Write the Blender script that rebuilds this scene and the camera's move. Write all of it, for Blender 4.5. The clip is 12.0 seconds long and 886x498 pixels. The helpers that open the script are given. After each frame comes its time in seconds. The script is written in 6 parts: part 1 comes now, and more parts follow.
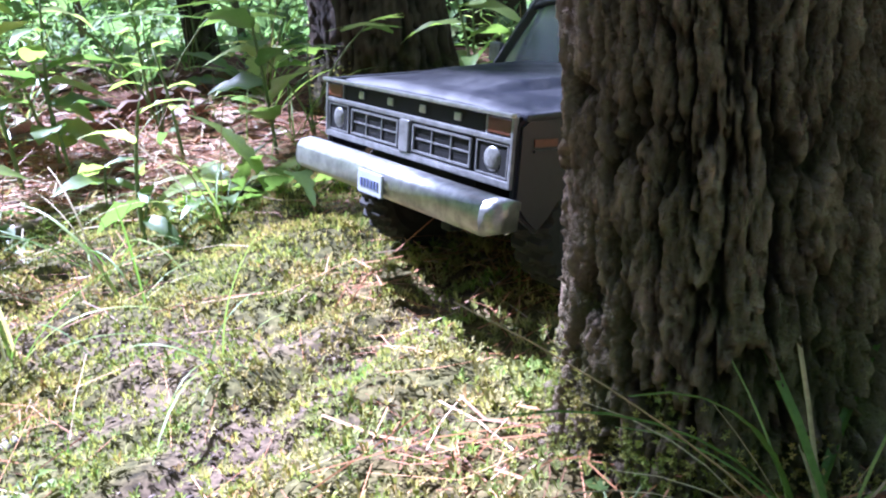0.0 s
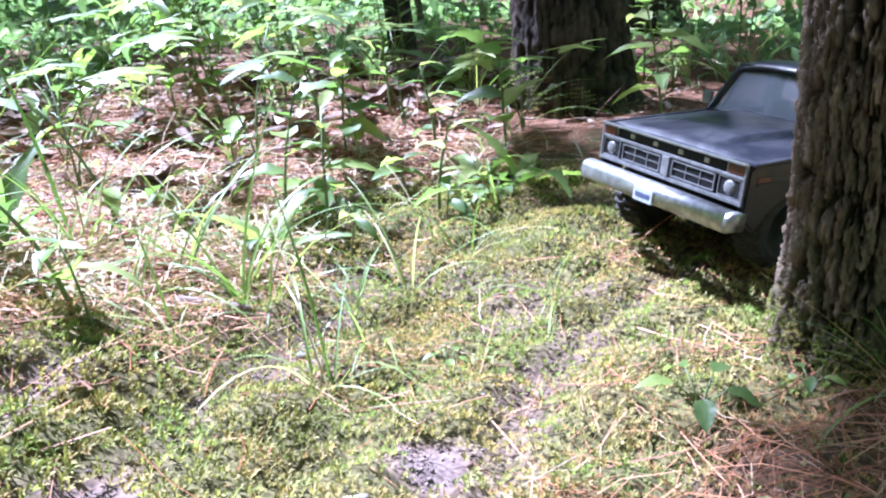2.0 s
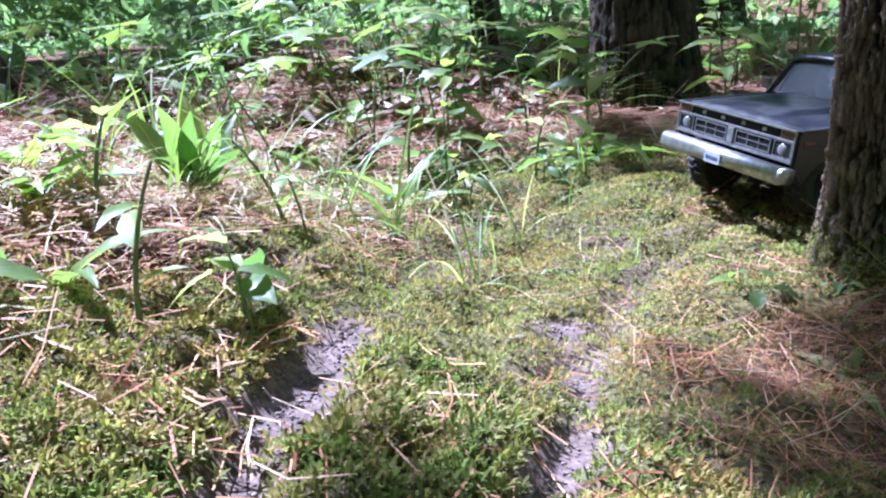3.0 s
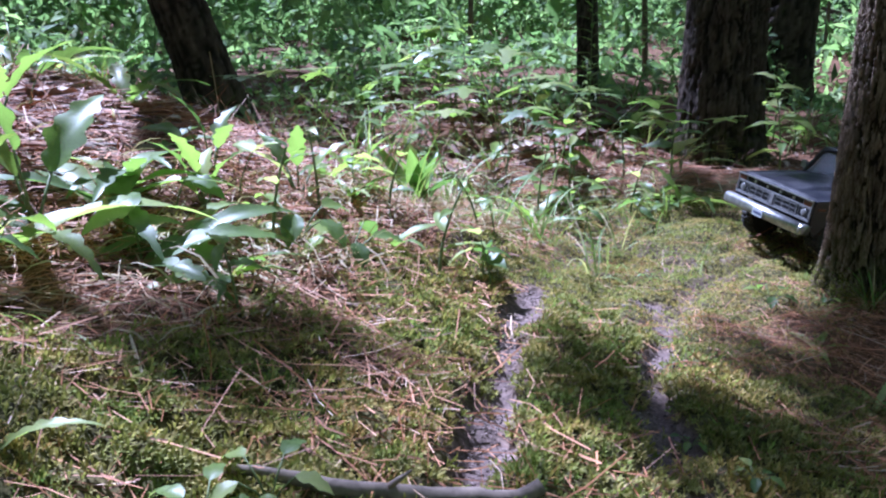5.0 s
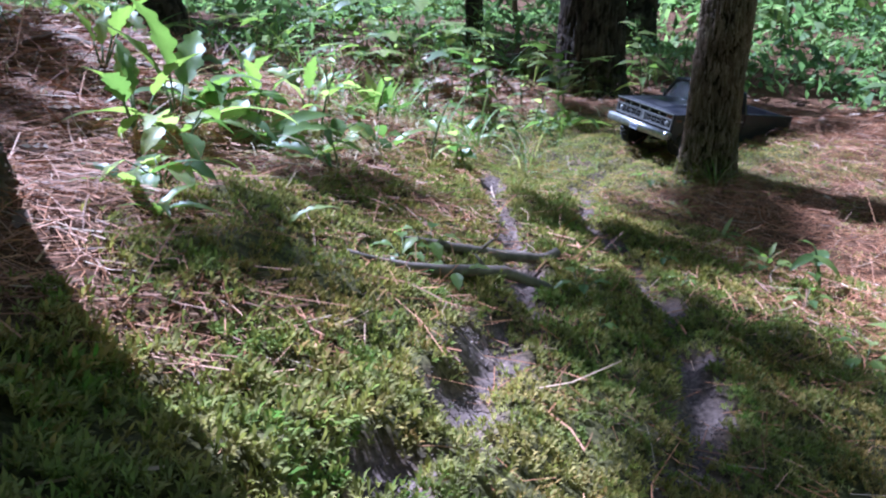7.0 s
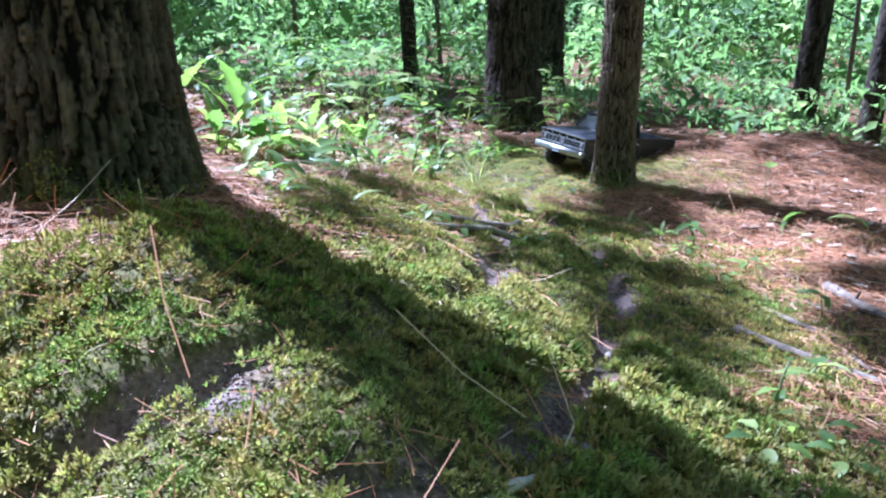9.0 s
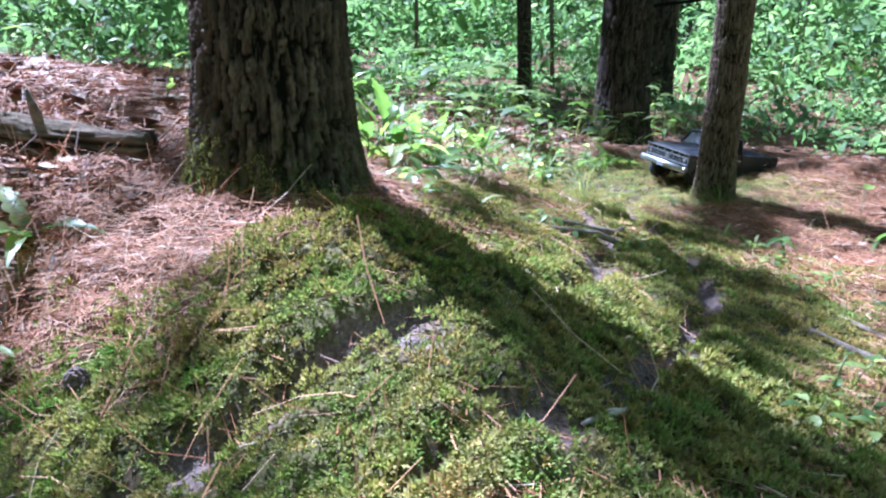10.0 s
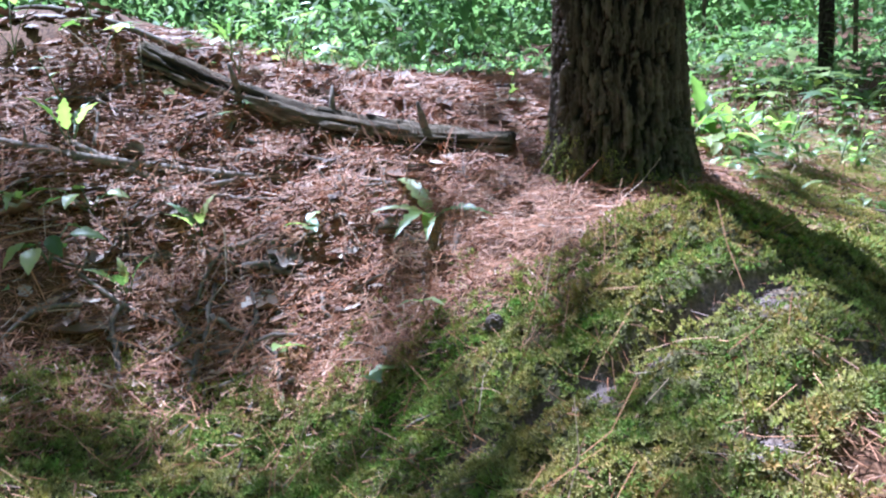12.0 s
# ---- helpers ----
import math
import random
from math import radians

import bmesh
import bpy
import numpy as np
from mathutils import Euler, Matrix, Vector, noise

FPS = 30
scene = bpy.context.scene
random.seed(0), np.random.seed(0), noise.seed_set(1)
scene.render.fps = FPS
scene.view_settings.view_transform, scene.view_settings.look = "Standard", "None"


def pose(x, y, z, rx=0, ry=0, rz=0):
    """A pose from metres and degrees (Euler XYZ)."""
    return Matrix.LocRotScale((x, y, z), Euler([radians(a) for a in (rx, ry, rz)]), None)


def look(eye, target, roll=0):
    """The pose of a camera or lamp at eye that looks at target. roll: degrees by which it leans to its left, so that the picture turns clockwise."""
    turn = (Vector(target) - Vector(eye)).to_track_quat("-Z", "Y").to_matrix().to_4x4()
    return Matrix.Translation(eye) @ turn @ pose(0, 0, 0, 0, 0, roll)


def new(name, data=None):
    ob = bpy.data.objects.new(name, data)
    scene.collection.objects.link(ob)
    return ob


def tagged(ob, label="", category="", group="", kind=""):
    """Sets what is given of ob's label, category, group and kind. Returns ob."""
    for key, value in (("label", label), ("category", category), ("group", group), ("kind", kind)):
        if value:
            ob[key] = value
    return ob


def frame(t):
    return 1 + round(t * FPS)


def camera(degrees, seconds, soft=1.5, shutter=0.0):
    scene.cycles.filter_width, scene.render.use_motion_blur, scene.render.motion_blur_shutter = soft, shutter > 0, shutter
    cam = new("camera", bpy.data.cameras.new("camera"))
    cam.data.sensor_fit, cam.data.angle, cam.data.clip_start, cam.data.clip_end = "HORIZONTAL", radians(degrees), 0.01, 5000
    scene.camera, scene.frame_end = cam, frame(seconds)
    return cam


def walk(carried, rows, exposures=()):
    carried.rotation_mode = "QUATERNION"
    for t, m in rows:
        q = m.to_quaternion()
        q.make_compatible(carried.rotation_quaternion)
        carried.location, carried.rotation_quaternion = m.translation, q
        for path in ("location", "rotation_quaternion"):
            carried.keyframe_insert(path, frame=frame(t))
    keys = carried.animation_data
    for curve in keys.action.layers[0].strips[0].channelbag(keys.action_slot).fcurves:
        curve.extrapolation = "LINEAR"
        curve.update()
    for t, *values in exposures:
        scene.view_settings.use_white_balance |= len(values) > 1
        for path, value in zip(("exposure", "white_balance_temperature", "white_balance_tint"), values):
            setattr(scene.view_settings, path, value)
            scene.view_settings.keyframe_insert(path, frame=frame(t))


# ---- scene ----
cam = camera(58.0, 12.0, 2.2)
PATH = [
    (0, (0.088, 0.038, 0.227), (-0.61, 1.826, -0.334), -5.8),
    (0.5, (0.057, -0.041, 0.253), (-0.704, 1.717, -0.319), -5.1),
    (1, (0.042, -0.141, 0.301), (-0.704, 1.614, -0.301), -4.9),
    (1.5, (0.046, -0.265, 0.333), (-0.732, 1.468, -0.292), -3.4),
    (2, (0.076, -0.404, 0.394), (-0.862, 1.244, -0.241), -5.6),
    (2.5, (0.105, -0.567, 0.412), (-0.922, 1.026, -0.23), -6.3),
    (2.7, (0.117, -0.628, 0.409), (-0.926, 0.959, -0.221), -5.8),
    (4.3, (0.297, -1.15, 0.505), (-0.77, 0.428, -0.105), -5.1),
    (4.5, (0.319, -1.221, 0.533), (-0.783, 0.336, -0.068), -3.8),
    (5, (0.366, -1.379, 0.587), (-0.809, 0.138, 0.02), -0.9),
    (5.5, (0.398, -1.549, 0.598), (-0.685, 0.016, -0.017), -1.9),
    (6, (0.421, -1.725, 0.584), (-0.511, -0.078, -0.063), -0.1),
    (6.5, (0.432, -1.898, 0.602), (-0.418, -0.225, -0.088), 1.0),
    (6.7, (0.424, -1.958, 0.609), (-0.435, -0.287, -0.077), 0.7),
    (8.3, (0.5, -2.451, 0.629), (-0.147, -0.661, 0.016), -1.1),
    (8.5, (0.518, -2.534, 0.633), (-0.126, -0.737, 0.037), -0.7),
    (9, (0.527, -2.73, 0.657), (-0.137, -0.93, 0.093), -0.4),
    (9.5, (0.553, -2.897, 0.7), (-0.212, -1.126, 0.172), 0.2),
    (10, (0.601, -3.044, 0.734), (-0.285, -1.341, 0.174), 0.7),
    (10.5, (0.624, -3.135, 0.735), (-0.446, -1.546, 0.161), -0.4),
    (11, (0.63, -3.202, 0.743), (-0.563, -1.71, 0.15), -0.7),
    (11.5, (0.623, -3.316, 0.805), (-0.674, -1.918, 0.203), -3.3),
    (12, (0.64, -3.426, 0.819), (-0.758, -2.117, 0.243), -4.1),
]
EXPOSURE = [(0.0, 2.55, 4870, 29), (1.5, 2.64, 4870, 28), (2.7, 2.26, 4820, 25), (4.3, 1.76, 4780, 30), (6.0, 1.58, 4700, 27), (6.7, 1.56, 4680, 24), (8.5, 2.16, 4620, 19), (10.0, 2.24, 4640, 18), (12.0, 2.06, 4700, 16)]
walk(cam, [(t, look(eye, target, roll)) for t, eye, target, roll in PATH], EXPOSURE)

# ---- light ----
world = bpy.data.worlds.new("world")
scene.world = world
world.use_nodes = True
wt = world.node_tree
sky = wt.nodes.new("ShaderNodeTexSky")
sky.sky_type, sky.sun_disc = 'NISHITA', False
SUN_EL, SUN_FROM = radians(52), Vector((-0.94, 0.341))
sky.sun_elevation, sky.sun_rotation = SUN_EL, math.atan2(SUN_FROM.x, SUN_FROM.y)
pale = wt.nodes.new("ShaderNodeHueSaturation")
pale.inputs["Saturation"].default_value = 0.55
wt.links.new(sky.outputs[0], pale.inputs["Color"])
wt.links.new(pale.outputs[0], wt.nodes["Background"].inputs[0])
wt.nodes["Background"].inputs[1].default_value = 0.051
sun = bpy.data.lights.new("sun", "SUN")
sun.energy, sun.angle, sun.color = 5.0, radians(0.9), (1.0, 0.98, 0.95)
sun_ob = new("sun", sun)
sun_dir = Vector((SUN_FROM.x * math.cos(SUN_EL), SUN_FROM.y * math.cos(SUN_EL), math.sin(SUN_EL))).normalized()
sun_ob.matrix_world = look(sun_dir * 30, (0, 0, 0))

rng = np.random.default_rng(7)
rnd = random.Random(11)


# ---- numeric helpers ----
def hashed(i, j, k):
    n = (i.astype(np.int64) * 374761393 + j.astype(np.int64) * 668265263 + k.astype(np.int64) * 1274126177) & 0xFFFFFFFF
    n = ((n ^ (n >> 13)) * 1103515245) & 0xFFFFFFFF
    n = ((n ^ (n >> 16)) * 69069 + 12345) & 0xFFFFFFFF
    return ((n >> 8) & 0xFFFF) / 65535.0


def vnoise(x, y, z=0.0):
    """Smooth value noise, 0 to 1, of unit cells."""
    x, y, z = np.broadcast_arrays(np.asarray(x, float), np.asarray(y, float), np.asarray(z, float))
    i, j, k = np.floor(x), np.floor(y), np.floor(z)
    u, v, w = x - i, y - j, z - k
    u, v, w = u * u * (3 - 2 * u), v * v * (3 - 2 * v), w * w * (3 - 2 * w)
    out = 0.0
    for a in (0, 1):
        for b in (0, 1):
            for c in (0, 1):
                out = out + hashed(i + a, j + b, k + c) * (u if a else 1 - u) * (v if b else 1 - v) * (w if c else 1 - w)
    return out


def step(a, b, x):
    t = np.clip((x - a) / (b - a), 0, 1)
    return t * t * (3 - 2 * t)


def to_line(x, y, line):
    """Distance to a polyline."""
    best = np.full(np.shape(x), 1e9)
    for (x0, y0), (x1, y1) in zip(line, line[1:]):
        dx, dy = x1 - x0, y1 - y0
        t = np.clip(((x - x0) * dx + (y - y0) * dy) / (dx * dx + dy * dy), 0, 1)
        best = np.minimum(best, np.hypot(x - x0 - t * dx, y - y0 - t * dy))
    return best


# ---- the lie of the land ----
SWELLS = [
    [-0.076, -0.043, -0.017, 0.093], [-0.013, -0.065, -0.098, -0.023], [0.135, 0.041, 0.015, -0.013], [0.108, 0.0, 0.023, -0.026],
    [0.119, 0.035, 0.088, -0.056], [0.01, 0.045, 0.147, 0.069], [-0.035, -0.228, -0.184, 0.054]]
TRACK_A = [(-0.62, 0.75), (-0.56, 0.4), (-0.47, 0.1), (-0.40, -0.1), (-0.28, -0.37), (-0.157, -0.6), (-0.06, -0.78), (0.067, -1.05),
           (0.11, -1.42), (0.128, -1.8), (0.06, -2.03), (0.0, -2.15), (-0.1, -2.34), (-0.18, -2.46), (-0.3, -2.64), (-0.5, -2.9)]
TRACK_B = [(-0.12, 0.75), (-0.207, 0.446), (-0.217, 0.27), (-0.19, 0.06), (-0.11, -0.18), (-0.018, -0.4), (0.09, -0.58), (0.2, -0.72),
           (0.27, -0.92), (0.34, -1.15), (0.36, -1.6), (0.36, -1.92), (0.3, -2.07), (0.2, -2.35), (0.08, -2.6), (-0.1, -2.85)]
TRAIL = [((a[0] + b[0]) / 2, (a[1] + b[1]) / 2) for a, b in zip(TRACK_A, TRACK_B)]
MOUNDS = [(-0.17, -1.95, 0.14, 0.062), (-0.7, 1.75, 0.35, -0.07), (-0.0, 1.1, 0.26, -0.05), (-0.33, 0.72, 0.10, 0.025), (0.95, 1.3, 0.3, 0.13), (-2.7, -2.1, 0.7, 0.38), (-3.1, -2.3, 0.6, 0.25), (0.5, -0.1, 0.3, -0.05),
          (0.2, -2.15, 0.16, 0.03), (-0.09, -1.56, 0.12, -0.03), (-0.72, 0.0, 0.2, 0.05), (-0.565, -1.63, 0.25, 0.0)]


# bare muddy patches: x, y and half widths
MUD = [(0.08, -1.2, 0.06, 0.09), (0.28, -0.93, 0.05, 0.1), (0.21, -0.75, 0.04, 0.07), (0.32, -1.1, 0.05, 0.1), (0.06, -2.1, 0.06, 0.06), (0.11, -1.82, 0.05, 0.04), (0.35, -1.8, 0.045, 0.12),
       (0.29, -2.17, 0.09, 0.045), (-0.12, -2.38, 0.07, 0.04), (0.2, -2.42, 0.07, 0.03), (-0.24, 0.1, 0.07, 0.06)]


def ruts(x, y):
    broken = 0.45 + 0.75 * vnoise(x / 0.13 + 3, y / 0.13)
    wob = 0.03 * (vnoise(x / 0.07, y / 0.07, 5) - 0.5) + 0.028 * (vnoise(x / 0.028, y / 0.028, 6) - 0.5)
    da, db = to_line(x, y, TRACK_A) + wob, to_line(x, y, TRACK_B) + wob
    return np.minimum(da, db), broken


def land(x, y):
    """The height of the ground without its small grain."""
    x, y = np.asarray(x, float), np.asarray(y, float)
    z = 0.077 - 0.095 * 2.6 * np.tanh(x / 2.6) - 0.03 * 3 * np.tanh(y / 3)
    for row, cy in zip(SWELLS, (0.9, 0.3, -0.3, -0.9, -1.5, -2.1, -2.7)):
        for h, cx in zip(row, (-1.6, -0.9, -0.3, 0.3)):
            z = z + h * np.exp(-((x - cx) ** 2 + (y - cy) ** 2) / 0.5)
    for cx, cy, r, h in MOUNDS:
        z = z + h * np.exp(-((x - cx) ** 2 + (y - cy) ** 2) / (2 * r * r))
    d, broken = ruts(x, y)
    z = z - 0.018 * (1 - 0.75 * step(-0.4, 0.0, y)) * broken * (1 - step(0.012 - 0.005 * step(-1.2, -1.8, y), 0.04 - 0.012 * step(-1.2, -1.8, y), d)) * (1 + 0.3 * np.exp(-((x - 0.02) ** 2 + (y + 2.16) ** 2) / 0.03)) + 0.008 * np.exp(-(((d - 0.065) / 0.03) ** 2))
    s, along = (x + 0.02) * -0.888 + (y + 2.185) * 0.458 + 0.022 * (vnoise(x / 0.035, y / 0.035, 14) - 0.5), (x + 0.02) * 0.458 + (y + 2.185) * 0.888
    z = z + 0.02 * step(0.0, 0.012, s) * np.exp(-np.clip(s, 0, 9) / 0.12) * np.exp(-((along / 0.19) ** 2))
    far = np.hypot(x + 0.3, y + 0.6)
    return z + step(4, 14, far) * (vnoise(x / 5.0, y / 5.0, 9) - 0.4) * 0.9


def ground_z(x, y):
    z = land(x, y)
    near = 1 - step(2.5, 5, np.hypot(x + 0.3, y + 0.6))
    d, _ = ruts(x, y)
    lump = step(0.01, 0.07, d)
    z = z + near * ((vnoise(x / 0.12, y / 0.12, 1) - 0.5) * 0.022 + (vnoise(x / 0.045, y / 0.045, 2) - 0.5) * 0.02) * (0.35 + 0.65 * lump)
    bank = np.exp(-(((x + 1.5) / 0.8) ** 2 + ((y + 2.1) / 0.6) ** 2))
    z = z + bank * ((vnoise(x / 0.14, y / 0.14, 7) - 0.5) * 0.045 + (vnoise(x / 0.05, y / 0.05, 8) - 0.5) * 0.025)
    return z + near * ((vnoise(x / 0.03, y / 0.03, 3) - 0.5) * 0.006 - (0.005 + 0.006 * step(-1.0, -1.6, y)) * zones(x, y)[1])


def gz(x, y):
    return float(ground_z(np.array([x]), np.array([y]))[0])


def zones(x, y):
    """Moss, bare earth and litter shares of the ground."""
    n1, n2 = vnoise(x / 0.35, y / 0.35, 11), vnoise(x / 0.08, y / 0.08, 12)
    mid = to_line(x, y, TRAIL)
    green = 1 - step(0.26, 0.7, mid + 0.5 * (n1 - 0.5) + 0.4 * (n2 - 0.5) + 0.45 * np.exp(-((x + 0.575) ** 2 + (y + 1.61) ** 2) / 0.12) + 0.5 * np.exp(-(((x + 0.45) / 0.22) ** 2 + ((y + 1.7) / 0.2) ** 2)) + 0.3 * np.exp(-((x - 0.22) ** 2 + (y - 0.12) ** 2) / 0.05) - 0.15 * np.exp(-((x + 0.05) ** 2 + (y - 0.4) ** 2) / 0.02) - 0.45 * np.exp(-(((x - 0.5) / 0.4) ** 2 + ((y - 0.5) / 0.6) ** 2)) - 0.06 * step(-1.5, -0.7, y) * step(0.2, -0.4, y) + 0.3 * np.exp(-(((x + 0.62) / 0.22) ** 2 + ((y + 0.3) / 0.4) ** 2)) - 0.22 * np.exp(-((x + 0.5) ** 2 + (y + 2.35) ** 2) / 0.18) - (0.15 + 0.8 * n1) * np.exp(-(((x + 0.95) / 0.45) ** 2 + ((y + 2.95) / 0.3) ** 2))
                     + 0.07 * step(0.12, 0.4, x - 0.05) * step(-2.0, -0.9, y))
    d, broken = ruts(x, y)
    earth = (1 - step(0.014, 0.052 - 0.026 * step(-1.2, -1.8, y), d + 0.06 * (n2 - 0.5))) * step(0.6, 0.85, broken + 0.6 * (n2 - 0.5))
    earth = np.maximum(earth, green * step(0.7, 0.84, vnoise(x / 0.11, y / 0.11, 13)) * step(-0.5, 0.1, y) * 0.7)
    earth = np.maximum(earth, 0.75 * np.exp(-(((x - 0.28) / 0.05) ** 2 + ((y + 2.11) / 0.025) ** 2)))
    earth = earth * (1 - 0.55 * step(-0.05, 0.1, y))
    rag = 0.6 + 0.9 * vnoise(x / 0.04, y / 0.04, 15)
    for cx, cy, rx, ry in MUD:
        earth = np.maximum(earth, step(0.25, 0.9, rag * np.exp(-(((x - cx) / rx) ** 2 + ((y - cy) / ry) ** 2))))
    return green * (1 - earth), earth, (1 - green) * (1 - earth)


# ---- materials ----
def material(name):
    m = bpy.data.materials.new(name)
    m.use_nodes = True
    t = m.node_tree
    return m, t, t.nodes["Principled BSDF"]


def node(t, kind, **sets):
    n = t.nodes.new(kind)
    for key, value in sets.items():
        n.inputs[key.replace("_", " ")].default_value = value
    return n


def ramp(t, src, stops):
    r = t.nodes.new("ShaderNodeValToRGB")
    while len(r.color_ramp.elements) < len(stops):
        r.color_ramp.elements.new(0.5)
    for e, (p, c) in zip(r.color_ramp.elements, stops):
        e.position, e.color = p, (*c, 1)
    t.links.new(src, r.inputs[0])
    return r.outputs[0]


def mixed(t, kind, fac, a, b):
    m = t.nodes.new("ShaderNodeMix")
    m.data_type, m.blend_type = 'RGBA', kind
    for n, v in ((0, fac), (6, a), (7, b)):
        if hasattr(v, "is_output"):
            t.links.new(v, m.inputs[n])
        else:
            m.inputs[n].default_value = (*v, 1) if n else v
    return m.outputs[2]


def noise_tex(t, scale, detail=4.0, rough=0.6, coord=None):
    n = node(t, "ShaderNodeTexNoise", Scale=scale, Detail=detail, Roughness=rough)
    if coord is None:
        coord = t.nodes.new("ShaderNodeTexCoord").outputs["Object"]
    t.links.new(coord, n.inputs["Vector"])
    return n.outputs["Fac"]


def bump(t, bsdf, src, strength, distance):
    b = node(t, "ShaderNodeBump", Strength=strength, Distance=distance)
    t.links.new(src, b.inputs["Height"])
    t.links.new(b.outputs[0], bsdf.inputs["Normal"])


def plain(name, colour, rough=0.6, metal=0.0, spread=0.25, scale=60.0, bumps=0.15):
    """A solid surface with fine grain and blotches."""
    m, t, b = material(name)
    a, c = noise_tex(t, scale), noise_tex(t, scale / 9)
    dark = tuple(v * (1 - spread) for v in colour)
    light = tuple(min(1, v * (1 + spread)) for v in colour)
    col = mixed(t, 'MULTIPLY', 0.6, ramp(t, a, [(0.3, dark), (0.7, light)]), ramp(t, c, [(0.3, (0.75, 0.75, 0.75)), (0.7, (1, 1, 1))]))
    t.links.new(col, b.inputs["Base Color"])
    b.inputs["Roughness"].default_value, b.inputs["Metallic"].default_value = rough, metal
    if bumps:
        bump(t, b, a, bumps, 0.002)
    return m


def scattered(name, stops, rough=0.7, clear=0.0, per_object=False, gloss=0.3):
    """Colours picked at random for each piece, with light shining through thin ones."""
    m, t, b = material(name)
    src = t.nodes.new("ShaderNodeObjectInfo").outputs["Random"] if per_object else t.nodes.new("ShaderNodeNewGeometry").outputs["Random Per Island"]
    col = ramp(t, src, stops)
    vein = noise_tex(t, 90.0)
    col = mixed(t, 'MULTIPLY', 0.55, col, ramp(t, vein, [(0.3, (0.6, 0.6, 0.6)), (0.7, (1.15, 1.15, 1.15))]))
    t.links.new(col, b.inputs["Base Color"])
    b.inputs["Roughness"].default_value = rough
    b.inputs["Specular IOR Level"].default_value = gloss
    if clear:
        tr = t.nodes.new("ShaderNodeBsdfTranslucent")
        t.links.new(mixed(t, 'MULTIPLY', 1.0, col, (1.45, 1.6, 0.85)), tr.inputs[0])
        mix = t.nodes.new("ShaderNodeMixShader")
        mix.inputs[0].default_value = clear
        t.links.new(b.outputs[0], mix.inputs[1])
        t.links.new(tr.outputs[0], mix.inputs[2])
        t.links.new(mix.outputs[0], t.nodes["Material Output"].inputs[0])
    return m


def ground_material():
    m, t, b = material("forest_floor")
    zone = t.nodes.new("ShaderNodeVertexColor")
    zone.layer_name = "zone"
    sep = t.nodes.new("ShaderNodeSeparateColor")
    t.links.new(zone.outputs[0], sep.inputs[0])
    fine, mid, big = noise_tex(t, 130.0, 5), noise_tex(t, 28.0, 5), noise_tex(t, 5.0, 3)
    moss = mixed(t, 'MULTIPLY', 0.7, ramp(t, fine, [(0.3, (0.034, 0.032, 0.015)), (0.55, (0.13, 0.118, 0.048)), (0.75, (0.25, 0.22, 0.1))]),
                 ramp(t, mid, [(0.3, (0.5, 0.45, 0.4)), (0.7, (1, 1, 1))]))
    earth = mixed(t, 'MULTIPLY', 0.6, ramp(t, fine, [(0.3, (0.08, 0.058, 0.05)), (0.7, (0.26, 0.197, 0.175))]),
                  ramp(t, mid, [(0.3, (0.55, 0.5, 0.5)), (0.7, (1, 1, 1))]))
    litter = mixed(t, 'MULTIPLY', 0.8, ramp(t, fine, [(0.32, (0.028, 0.017, 0.012)), (0.5, (0.14, 0.068, 0.036)), (0.72, (0.33, 0.185, 0.115))]),
                   ramp(t, mid, [(0.3, (0.45, 0.4, 0.36)), (0.7, (1, 1, 1))]))
    col = mixed(t, 'MIX', sep.outputs[1], mixed(t, 'MIX', sep.outputs[0], litter, moss), earth)
    col = mixed(t, 'MULTIPLY', 0.35, col, ramp(t, big, [(0.35, (0.6, 0.6, 0.6)), (0.65, (1.1, 1.1, 1.1))]))
    t.links.new(col, b.inputs["Base Color"])
    b.inputs["Roughness"].default_value = 0.95
    b.inputs["Specular IOR Level"].default_value = 0.15
    bump(t, b, fine, 0.45, 0.004)
    return m


